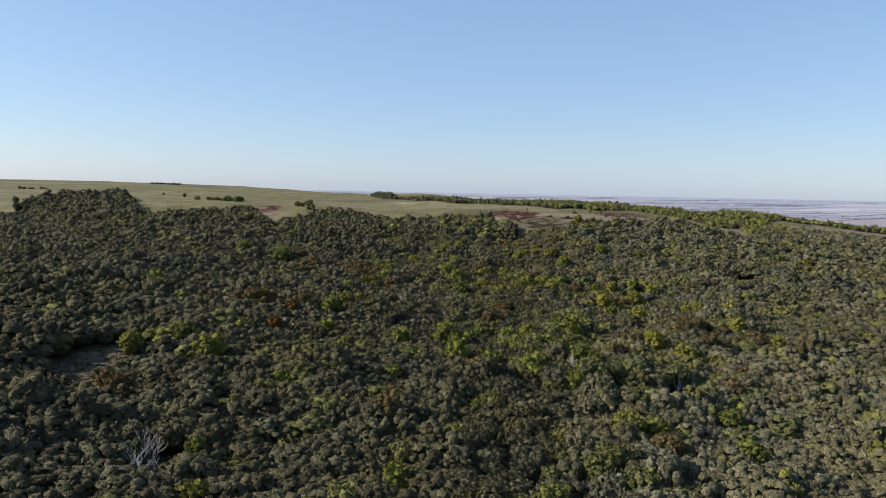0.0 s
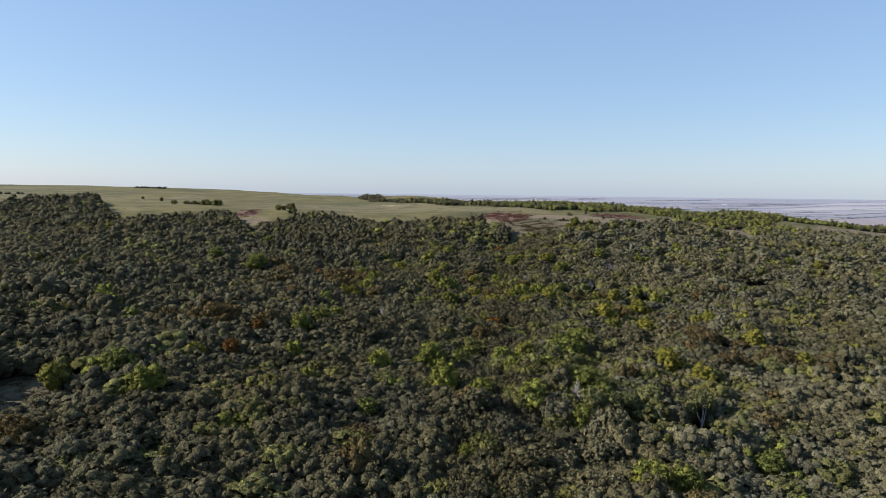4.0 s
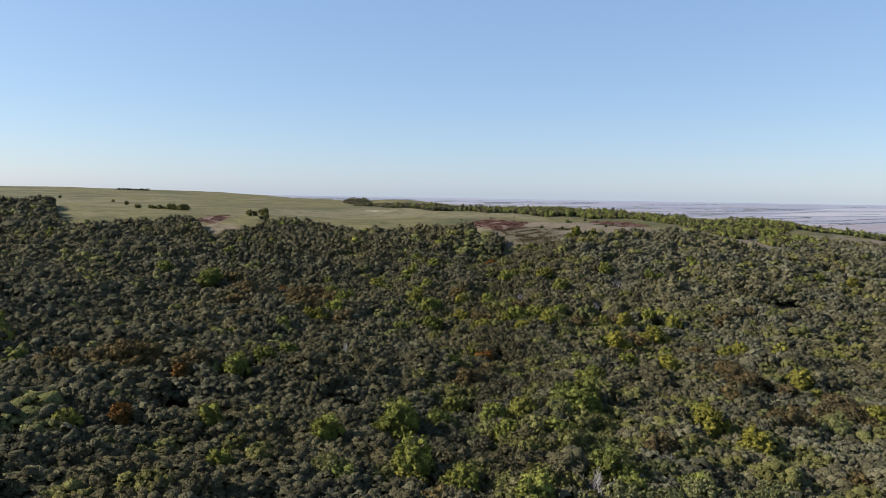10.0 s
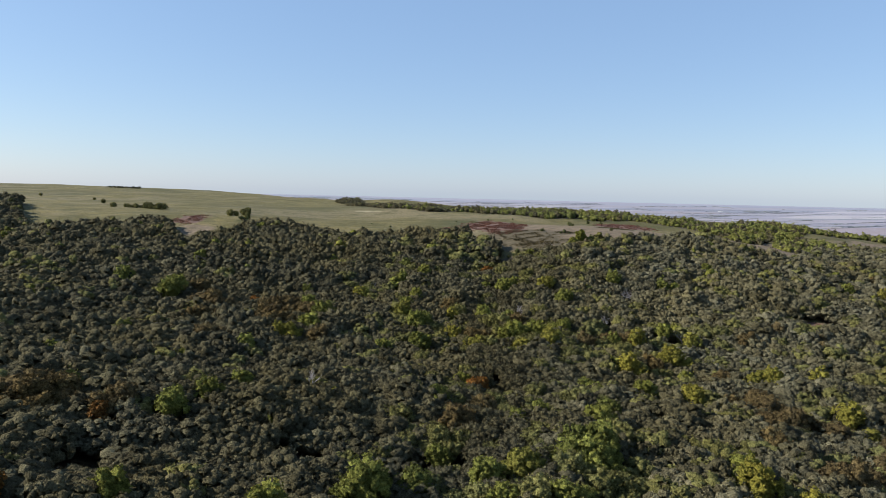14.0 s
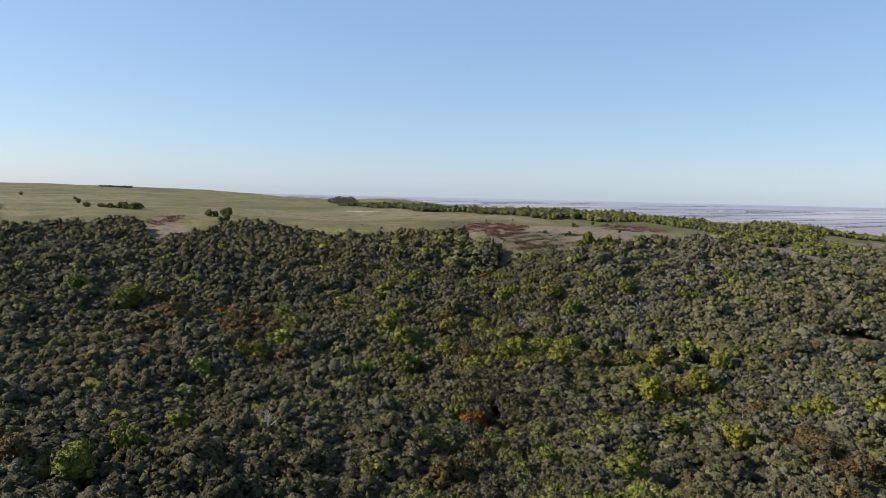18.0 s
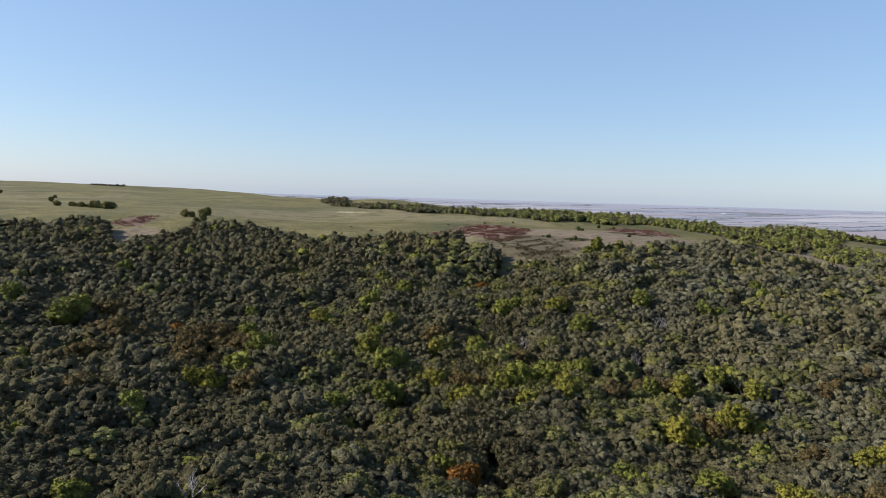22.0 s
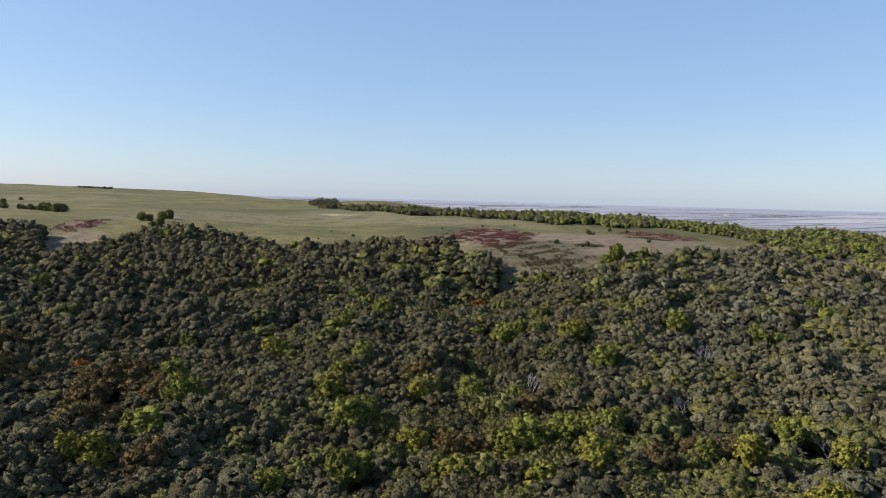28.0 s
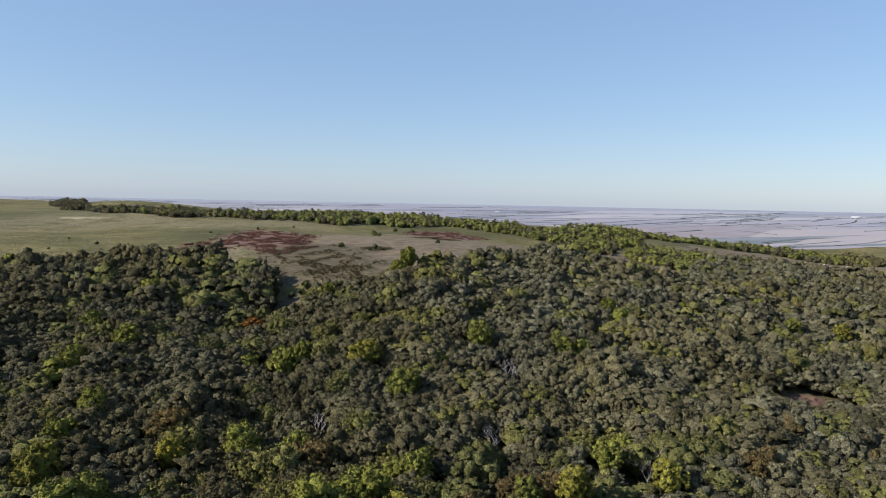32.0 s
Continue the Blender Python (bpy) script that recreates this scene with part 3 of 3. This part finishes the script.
belt = np.array([0.5 + 0.5 * noise.noise(Vector((x / 42, y / 34, 3.1))) + 0.25 * noise.noise(Vector((x / 13, y / 13, 8.2))) for x, y in spots])


def within(patches, grow=0.6):
    """Which of the spots stand in one of the patches."""
    inside = np.zeros(len(sx), bool)
    for px_, py_, reach in patches:
        inside |= np.hypot(sx - px_, sy - py_) < reach + grow
    return inside


thin_out = rng.uniform(size=len(spots))
is_gold = within(GOLD) & (thin_out < 0.8)
is_green = ~is_gold & ((within(LIME) & (thin_out < 0.85)) | (roll < 0.010 + 0.16 * np.clip(belt - 0.6, 0, 1)))
is_brown = ~is_gold & ~is_green & ((within(BROWN) & (thin_out < 0.85)) | (roll > 0.994))
olive_belt = np.exp(-(((sx - 15) / 60) ** 2 + ((sy - 435) / 22) ** 2)) + 1.2 * np.exp(-(((sx - 30) / 45) ** 2 + ((sy - 280) / 30) ** 2)) + 0.5 * np.exp(-(((sx + 25) / 60) ** 2 + ((sy - 545) / 40) ** 2))
is_olive = ~is_gold & ~is_brown & ~is_green & (rng.uniform(size=len(spots)) < 0.03 + 0.08 * smooth(-80, 20, sx) + 0.5 * np.clip(olive_belt, 0, 1) + (0.45 + 0.5 * smooth(-130, 0, sx)) * np.clip(belt - 0.52, 0, 1))
is_oak = ~is_gold & ~is_brown & ~is_green & ~is_olive
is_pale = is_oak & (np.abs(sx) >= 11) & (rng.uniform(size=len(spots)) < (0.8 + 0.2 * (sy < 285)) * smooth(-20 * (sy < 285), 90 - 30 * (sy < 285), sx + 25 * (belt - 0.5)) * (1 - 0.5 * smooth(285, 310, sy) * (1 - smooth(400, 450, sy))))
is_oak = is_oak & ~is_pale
near_oak = is_oak & (np.abs(sx) < 11) & (sy > 130) & (sy < 500)
near_green = is_green & (np.abs(sx) < 45) & (sy < 520)
mid_field = np.abs(sx + 5) < 175
near_field = ((np.abs(sx) < 95) & (sy > 125) & (sy < 560)) | ((sx >= 95) & (sx < 200) & (sy > 330) & (sy < 510))

near_pale = is_pale & (np.abs(sx) < 27) & (sy > 130) & (sy < 540)
near_olive = is_olive & (np.abs(sx) < 34) & (sy > 130) & (sy < 540)
near_brown = is_brown & (np.abs(sx) < 110) & (sy < 520)
OAK_LABEL = "dark grey-green bur oak with a rounded, dense crown on the slope"
oaks = [tree_kind("oak_tree", 100 + k, 3.0 + 0.25 * (k % 3), 1.0, 7.2 + 0.5 * (k % 4), oak_leaf, lobes=32 + k % 4, leaves=420, size=0.5) for k in range(6)]
set_out(oaks, spots[near_oak], OAK_LABEL, "tree", "oaks of the slope", 1, 0.88, 1.13)
ashes = [tree_kind("ash_tree", 140 + k, 2.7 + 0.3 * k, 1.0, 8.4 + 0.4 * k, ash_leaf, lobes=32, leaves=460, size=0.52) for k in range(4)]
set_out(ashes, list(spots[near_green]) + [(x, y, 0.98 + 0.045 * r - 0.0006 * max(0, y - 380)) for x, y, r in LIME], "yellow-green ash tree turning colour, among darker oaks", "tree", "green ashes", 2, 0.85, 1.2)
golds = [tree_kind("poplar_tree", 160 + k, 2.7 + 0.3 * k, 1.0, 8.8 + 0.5 * k, gold_leaf, lobes=30, leaves=460, size=0.52) for k in range(3)]
set_out(golds, [(x, y, 0.95 + 0.04 * r) for x, y, r in GOLD] + [tuple(p) for p in spots[is_gold]], "bright golden-yellow autumn tree rising from the oak woods", "tree", "golden trees", 3, 0.9, 1.2)
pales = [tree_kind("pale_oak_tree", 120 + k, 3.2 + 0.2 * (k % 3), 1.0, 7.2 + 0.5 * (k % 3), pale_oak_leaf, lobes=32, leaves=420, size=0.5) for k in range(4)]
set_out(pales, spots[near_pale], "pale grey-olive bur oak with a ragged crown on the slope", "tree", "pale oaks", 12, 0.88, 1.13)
olives = [tree_kind("olive_oak_tree", 130 + k, 3.2 + 0.2 * (k % 3), 1.0, 7.2 + 0.5 * (k % 3), olive_leaf, lobes=32, leaves=420, size=0.5) for k in range(4)]
set_out(olives, spots[near_olive], "olive-green oak with a broad crown on the slope", "tree", "olive oaks", 13, 0.85, 1.2)
browns = [tree_kind("russet_oak_tree", 180 + k, 3.2 + 0.3 * k, 1.0, 8.4 + 0.4 * k, brown_leaf, lobes=32, leaves=460, size=0.52) for k in range(3)]
set_out(browns, [(x, y, 1.05) for x, y, r in BROWN] + [tuple(p) for p in spots[near_brown]], "brownish olive oak with withering leaves, in the woods", "tree", "browning oaks", 4, 0.9, 1.2)
oranges = [tree_kind("maple_tree", 195, 2.6, 1.0, 9.0, orange_leaf, lobes=30, leaves=460, size=0.52)]
set_out(oranges, ORANGE, "orange-tinged autumn tree standing among green oaks", "tree", "orange trees", 5, 0.85, 1.1)

near_crowns = [crown(320 + k, 3.6 + 0.25 * (k % 3), 0.2, 7.1 + 0.4 * (k % 4), 21 + k % 5, 84, 0.56) for k in range(8)]
mid_crowns = [crown(300 + k, 3.6 + 0.25 * (k % 3), -0.8, 7.2 + 0.4 * (k % 4), 14, 36, 0.72) for k in range(8)]
far_crowns = [crown(330 + k, 3.6 + 0.25 * (k % 3), -1.2, 7.2 + 0.4 * (k % 4), 9, 18, 0.9) for k in range(8)]
brow_crowns = [crown(345 + k, 2.9, -2.6, 6.4 + 0.4 * (k % 4), 6, 12, 1.0) for k in range(6)]
slim_crowns = [crown(360 + k, 2.8, -0.5, 7.9, 10, 50, 0.75) for k in range(5)]
rest = is_oak & ~near_oak
woods_of("oak_woods", spots[rest & near_field], near_crowns, oak_leaf_far, "dense woods of dark grey-green bur oaks in the hollow", 19)
woods_of("oak_woods", spots[rest & mid_field & ~near_field], mid_crowns, oak_leaf_far, "dense woods of dark grey-green bur oaks on a slope", 20)
woods_of("oak_woods", spots[rest & ~mid_field], far_crowns, oak_leaf_far, "dense woods of dark grey-green bur oaks on far slopes", 21)
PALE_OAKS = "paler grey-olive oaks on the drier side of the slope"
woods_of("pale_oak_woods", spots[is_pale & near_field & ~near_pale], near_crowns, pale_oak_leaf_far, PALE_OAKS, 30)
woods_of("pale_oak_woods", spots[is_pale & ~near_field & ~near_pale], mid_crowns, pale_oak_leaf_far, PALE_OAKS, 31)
woods_of("olive_oak_woods", spots[is_olive & near_field & ~near_olive], near_crowns, olive_leaf_far, "olive-green oaks mixed through the darker woods", 29, 0.9, 1.15)
woods_of("olive_oak_woods", spots[is_olive & ~near_field & ~near_olive], far_crowns, olive_leaf_far, "olive-green oaks mixed through the darker woods", 28, 0.9, 1.15)
woods_of("ash_woods", spots[is_green & ~near_green], slim_crowns, ash_leaf_far, "scattered yellow-green ash trees among the oaks", 22)
woods_of("russet_oak_woods", spots[is_brown & ~near_brown], mid_crowns, brown_leaf_far, "patches of brownish, withering oaks in the woods", 23)

# The woods go on round about, beyond the flight's sides and behind its start
outer = np.array([(x, y) for y in np.arange(-160, 480, 7.6) for x in np.arange(-420, 420, 7.6)])
outer = outer + rng.normal(0, 1.4, outer.shape)
ox, oy = outer[:, 0], outer[:, 1]
seen = (oy > 112) & (ox > -0.80 * oy - 12) & (ox < np.maximum(0.56 * oy + 18, 1.06 * (oy - 310) + 30))
outer = outer[~seen & wooded(ox, oy) & (np.hypot(ox, 0.6 * (oy - 160)) < 330)]
outer_crowns = [crown(390 + k, 4.4, 0.5, 7.4 + 0.4 * k, 3, 10, 2.0) for k in range(4)]
woods_of("oak_woods", outer, outer_crowns, oak_leaf_far, "oak woods going on beyond the hollow", 32)

# Woods behind the crest
back_spots = np.array([(x, y) for y in np.arange(630, 1280, 5.4) for x in np.arange(-260, 490, 5.4)])
back_spots = back_spots + rng.normal(0, 1.2, back_spots.shape)
back_spots = back_spots[behind(back_spots[:, 0], back_spots[:, 1])]
back_spots = back_spots[rng.uniform(size=len(back_spots)) > 0.1]
pale_part = rng.uniform(size=len(back_spots)) < np.interp(back_spots[:, 0], [-120, 0, 40, 250, 420], [0.1, 0.45, 0.66, 0.66, 0.5])
woods_of("brow_oak_woods", back_spots[~pale_part], brow_crowns, oak_leaf_far, "belt of dark oaks along the brow above the plain", 24, 0.48, 0.76)
woods_of("brow_ash_woods", back_spots[pale_part], brow_crowns, brow_leaf_far, "belt of yellow-green trees along the brow above the plain", 25, 0.48, 0.78)

# Leafless trees: pale grey, with forking limbs
def bare_tree(name, seed, tall, girth, wood):
    rng = random.Random(seed)
    root = new(name)
    limbs, twigs = [], []

    def fork(p, way, length, r, level):
        q = p + way * length * 0.5 + Vector((rng.uniform(-1, 1), rng.uniform(-1, 1), 0)) * length * 0.06
        e = p + way * length
        (limbs if level < 2 else twigs).append(stem([p, q, e], [r, r * 0.8, r * 0.6], 5 if level < 2 else 3))
        if level == 4:
            return
        for _ in range(2 if level > 2 else 3):
            turn = (way + Vector((rng.uniform(-1, 1), rng.uniform(-1, 1), rng.uniform(-0.2, 0.7))) * 0.75).normalized()
            fork(e if rng.random() < 0.7 else q, turn, length * rng.uniform(0.55, 0.8), r * 0.58, level + 1)

    v, t = stem([(0, 0, -0.6), (0.05, 0, tall * 0.15), (0.1, 0.05, tall * 0.32)], [girth * 1.3, girth, girth * 0.8], 7)
    part("trunk", build("trunk", v, t, wood), root)
    for k in range(3):
        a = k * 2.1 + rng.uniform(-0.4, 0.4)
        fork(Vector((0.1, 0.05, tall * 0.3)), Vector((0.45 * math.cos(a), 0.45 * math.sin(a), 1)).normalized(), tall * 0.27, girth * 0.6, 1)
    part("bare_crown", build("bare_crown", *join(limbs + twigs), wood), root)
    return root


dead = [bare_tree("dead_tree", 50 + k, 9.0 + 0.6 * k, 0.2, dead_wood) for k in range(4)]
set_out(dead, DEAD, "bleached grey leafless tree standing dead among oaks", "dead tree", "dead trees", 6, 0.8, 1.1)

# White-stemmed trees at the edge of a glade
pale_trees = []
for k in range(3):
    root = new("aspen_tree")
    r_ = random.Random(70 + k)
    pieces = [stem([(0, 0, -0.6), (0.2, 0.1, 2.0), (0.5 * r_.uniform(-1, 1), 0.3, 5.5), (0.6 * r_.uniform(-1, 1), 0.2, 8.5)], [0.3, 0.24, 0.18, 0.08], 7)]
    for j in range(3):
        a = 2.1 * j + r_.uniform(0, 1)
        pieces.append(stem([(0.15, 0.1, 1.6 + 0.7 * j), (1.1 * math.cos(a), 1.1 * math.sin(a), 3.6 + 0.5 * j), (1.7 * math.cos(a), 1.7 * math.sin(a), 6.2 + 0.4 * j)], [0.16, 0.12, 0.05], 5))
    part("trunk", build("trunk", *join(pieces), pale_bark), root, "white bark with forked limbs")
    v, t = crown(240 + k, 2.7, 4.6, 9.6, 14, 420, 0.55, 0.4)
    part("crown", build("crown", v, t, aspen_leaf), root)
    pale_trees.append(root)
set_out(pale_trees, PALE, "white-stemmed tree with thin grey-green leaves beside a glade", "tree", "white-stemmed trees", 7, 0.9, 1.1)

# Single trees and bushes on the prairie: place and size
LONE = [(-208, 712, 0.8), (-211, 708, 0.6), (-213, 686, 0.72), (-209, 688, 0.66), (-216, 689, 0.5), (-204, 693, 0.6), (-193, 668, 0.7), (-389, 807, 0.55), (-482, 646, 0.85), (-527, 1025, 0.6),
        (-663, 1117, 0.6), (44, 561, 1.0), (41, 555, 0.85), (49, 562, 0.8), (-344, 746, 0.6), (-348, 750, 0.5),
        (-306, 731, 0.75), (-301, 729, 0.7), (-303, 733, 0.65), (-290, 722, 0.8), (-286, 723, 0.74), (-293, 725, 0.6)]
LONE += [(-332 + 3.1 * k, 744 - 1.6 * k + 1.2 * math.sin(2.3 * k), 0.42 + 0.08 * math.sin(1.7 * k)) for k in range(14)]
lone = [tree_kind("prairie_tree", 210 + k, 3.5, -3.2, 7.6, olive_leaf, lobes=26, leaves=420, size=0.55) for k in range(3)]
set_out(lone, LONE, "dark rounded oak standing alone on the prairie grass", "tree", "prairie trees", 8, 0.95, 1.05)
BUSHES = [(47, 636, 1.9), (44, 633, 1.5), (50, 633, 1.3), (32, 645, 1.7), (60, 735, 2.2), (62, 727, 1.5), (-36, 754, 1.2), (-9, 778, 1.4), (82, 789, 1.6), (93, 783, 1.5), (84, 667, 1.5),
          (-46, 659, 1.4), (14, 796, 1.2), (-105, 721, 1.0), (-196, 665, 2.3), (-190, 662, 1.9), (-85, 693, 1.1), (20, 566, 2.0), (23, 570, 1.7), (14, 571, 1.5), (-100, 668, 1.0), (13, 576, 2.6), (11, 572, 2.0)]
edge_rng = random.Random(31)
for _ in range(46):
    bx = edge_rng.uniform(-330, 300)
    by = float(np.interp(bx, [p[0] for p in EDGE], [p[1] for p in EDGE])) + edge_rng.uniform(2, 9)
    BUSHES.append((bx, by, edge_rng.uniform(0.8, 2.0)))


def bush(seed):
    root = new("shrub")
    rng = random.Random(seed)
    pieces = [stem([(0, 0, -0.2), (0.25 * math.cos(a), 0.25 * math.sin(a), 0.5), (0.5 * math.cos(a), 0.5 * math.sin(a), 0.95)], [0.05, 0.035, 0.015], 4) for a in (0.3, 1.7, 3.1, 4.6, 5.6)]
    part("stems", build("stems", *join(pieces), bark), root)
    part("foliage", build("foliage", *crown(seed, 0.85, -0.3, 1.5, 10, 150, 0.28), shrub_leaf), root)
    return root


set_out([bush(400 + k) for k in range(3)], BUSHES, "low dark green shrub on dry prairie grass", "shrub", "prairie shrubs", 9, 0.6, 0.95)

# Far rows of trees on the high prairie and on the plain
far_rng = np.random.default_rng(77)
far_row = [(-1155 + 3.4 * k, 2150 + 1.0 * k) for k in range(26)] + [(-900 + 6 * k, 1209 + 2 * k) for k in range(8)]
woods_of("hilltop_trees", [(x + far_rng.normal(0, 2), y + far_rng.normal(0, 3)) for x, y in far_row], far_crowns, oak_leaf_far, "rows of dark trees on the far prairie ridge", 26, 0.42, 0.75)
far_edge = [-2600, -1150, -900, -600, -420, -240, -110, 0, 120, 250, 330, 450, 900]
far_edge_y = [4200, 2633, 2451, 1962, 1658, 1360, 1285, 1080, 930, 850, 830, 830, 700]
verts, faces, tones = [], [], []
for _ in range(230):
    a, reach = far_rng.uniform(-0.5, 0.95), 1500 + 2500 * far_rng.uniform() ** 0.8
    cx, cy = reach * math.sin(a), 300 + reach * math.cos(a)
    turn = radians(14) if far_rng.uniform() < 0.8 else radians(104)
    n = int(far_rng.uniform(8, 60) * (1.5 if turn < 1 else 0.5))
    tall, bend = far_rng.uniform(1.4, 3.6), far_rng.uniform(-0.004, 0.004)
    tone, first = far_rng.uniform(), True
    for k in range(n):
        d = (k - n / 2) * 8.0
        bx, by = cx + d * math.cos(turn) - bend * d * d * 0.3 * math.sin(turn), cy + d * math.sin(turn) + bend * d * d * 0.3 * math.cos(turn)
        rim_y = float(np.interp(bx, far_edge, far_edge_y))
        if by < rim_y + float(np.interp(bx, [-420, -150], [1100, 430])):
            first = True
            continue
        z, h, w = float(height(bx, by)), tall * far_rng.uniform(0.35, 1.3), far_rng.uniform(3, 8)
        side_x, side_y = -math.sin(turn) * w, math.cos(turn) * w
        b = len(verts)
        verts += [(bx - side_x, by - side_y, z - 1), (bx - 0.5 * side_x, by - 0.5 * side_y, z + 0.8 * h), (bx + 0.4 * side_x, by + 0.4 * side_y, z + h), (bx + side_x, by + side_y, z - 1)]
        tones += [tone] * 4
        if not first and far_rng.uniform() > 0.06:
            for q in range(3):
                faces += [(b - 4 + q, b + q, b + q + 1), (b - 4 + q, b + q + 1, b - 3 + q)]
        first = False
belt_mesh = build("shelterbelt_trees", np.array(verts), np.array(faces), hazy_belt_leaf, np.array(tones))
tagged(new("shelterbelt_trees", belt_mesh), "thin haze-tinted shelterbelts of trees between fields on the plain", "trees", kind="stuff")


def shed(name, x, y, size, turn, label):
    """A farm building: four walls, a gabled roof, a door."""
    w, d, h = size
    root = new(name)
    v = [(-w, -d, -3), (w, -d, -3), (w, d, -3), (-w, d, -3), (-w, -d, h), (w, -d, h), (w, d, h), (-w, d, h), (-w, 0, h * 1.45), (w, 0, h * 1.45)]
    f = [(0, 1, 5), (0, 5, 4), (2, 3, 7), (2, 7, 6), (1, 2, 6), (1, 6, 5), (3, 0, 4), (3, 4, 7), (4, 7, 8), (5, 9, 6)]
    part("wall", build("wall", np.array(v, float), np.array(f), barn_white), root)
    o = 0.6
    v = [(-w - o, -d - o, h - 0.4), (w + o, -d - o, h - 0.4), (w + o, 0, h * 1.45 + 0.2), (-w - o, 0, h * 1.45 + 0.2), (-w - o, d + o, h - 0.4), (w + o, d + o, h - 0.4)]
    part("roof", build("roof", np.array(v, float), np.array([(0, 1, 2), (0, 2, 3), (3, 2, 5), (3, 5, 4)]), barn_white), root)
    v = [(-2.5, -d - 0.05, 0), (2.5, -d - 0.05, 0), (2.5, -d - 0.05, h * 0.8), (-2.5, -d - 0.05, h * 0.8)]
    part("door", build("door", np.array(v, float), np.array([(0, 1, 2), (0, 2, 3)]), roof_grey), root)
    root.matrix_basis = pose(x, y, float(height(x, y)), 0, 0, turn)
    tagged(root, label, "farm building", "farm buildings")


for x, y, size, turn in ((2650, 3080, (20, 6, 4), -38), (2590, 3130, (6, 4, 3), 50), (1060, 3610, (10, 5, 3), 14), (1735, 3330, (6, 4, 3), -20), (410, 3500, (7, 4, 3), 8)):
    shed("farm_building", x, y, size, turn, "white gabled farm building on the distant plain")

# Sumac and brush thickets on the open slopes
for k, (cx, cy, rx, ry) in enumerate(SUMAC):
    r_ = np.random.default_rng(500 + k)
    brushy = k in BRUSH
    n = int(min(2600, 0.7 * math.pi * rx * ry))
    a, q = r_.uniform(0, 6.283, n), np.sqrt(r_.uniform(0, 1, n)) * r_.uniform(0.8, 1.12, n)
    x, y = cx + rx * q * np.cos(a), cy + ry * q * np.sin(a)
    thin = np.array([noise.noise(Vector((u / 7, w / 7, 1.7))) > -0.05 for u, w in zip(x, y)])
    x, y = x[thin], y[thin]
    blade = r_.normal(0, 1, (7, 3, 3)) * (0.24, 0.24, 0.14) + r_.normal(0, 0.22, (7, 1, 3)) * (1, 1, 0.4) + (0, 0, 0.34)
    tuft_v, tuft_t = blade.reshape(-1, 3), np.arange(21).reshape(-1, 3)
    V, F, W = [], [], []
    for i in range(len(x)):
        s = r_.uniform(0.6, 1.5)
        t = r_.uniform(0, 6.283)
        V.append(np.stack([(tuft_v[:, 0] * math.cos(t) - tuft_v[:, 1] * math.sin(t)) * s + x[i], (tuft_v[:, 0] * math.sin(t) + tuft_v[:, 1] * math.cos(t)) * s + y[i], tuft_v[:, 2] * s + float(height(x[i], y[i])) - 0.1], -1))
        F.append(tuft_t + len(tuft_v) * i)
        W.append(np.full(len(tuft_v), r_.uniform()))
    me = build("sumac_thicket", np.concatenate(V), np.concatenate(F), brush_leaf if brushy else sumac_leaf, np.concatenate(W))
    tagged(new("sumac_thicket", me), "low thicket of dull brown brush on dry grass" if brushy else "low thicket of dull maroon sumac on dry grass", "shrubs", kind="stuff")

# Pale boulders on the dry hillside
BOULDERS = [(409, 784, 0.83), (398, 768, 0.66), (420, 776, 0.72), (412, 764, 0.55), (432, 776, 0.77), (391, 753, 0.61), (423, 756, 0.88), (409, 769, 0.50), (404, 775, 0.44)]
for k, (x, y, s) in enumerate(BOULDERS):
    bm = bmesh.new()
    bmesh.ops.create_icosphere(bm, subdivisions=2, radius=s)
    for v in bm.verts:
        v.co *= 1 + 0.28 * noise.noise(v.co * 1.3 + Vector((k * 7.0, 0, 0)))
        v.co.z *= 0.62
    me = bpy.data.meshes.new("boulder")
    bm.to_mesh(me)
    bm.free()
    me.materials.append(stone)
    ob = new("boulder", me)
    ob.location = (x, y, float(height(x, y)) + 0.25 * s)
    tagged(ob, "pale weathered boulder on dry hillside grass", "boulder", "boulders")
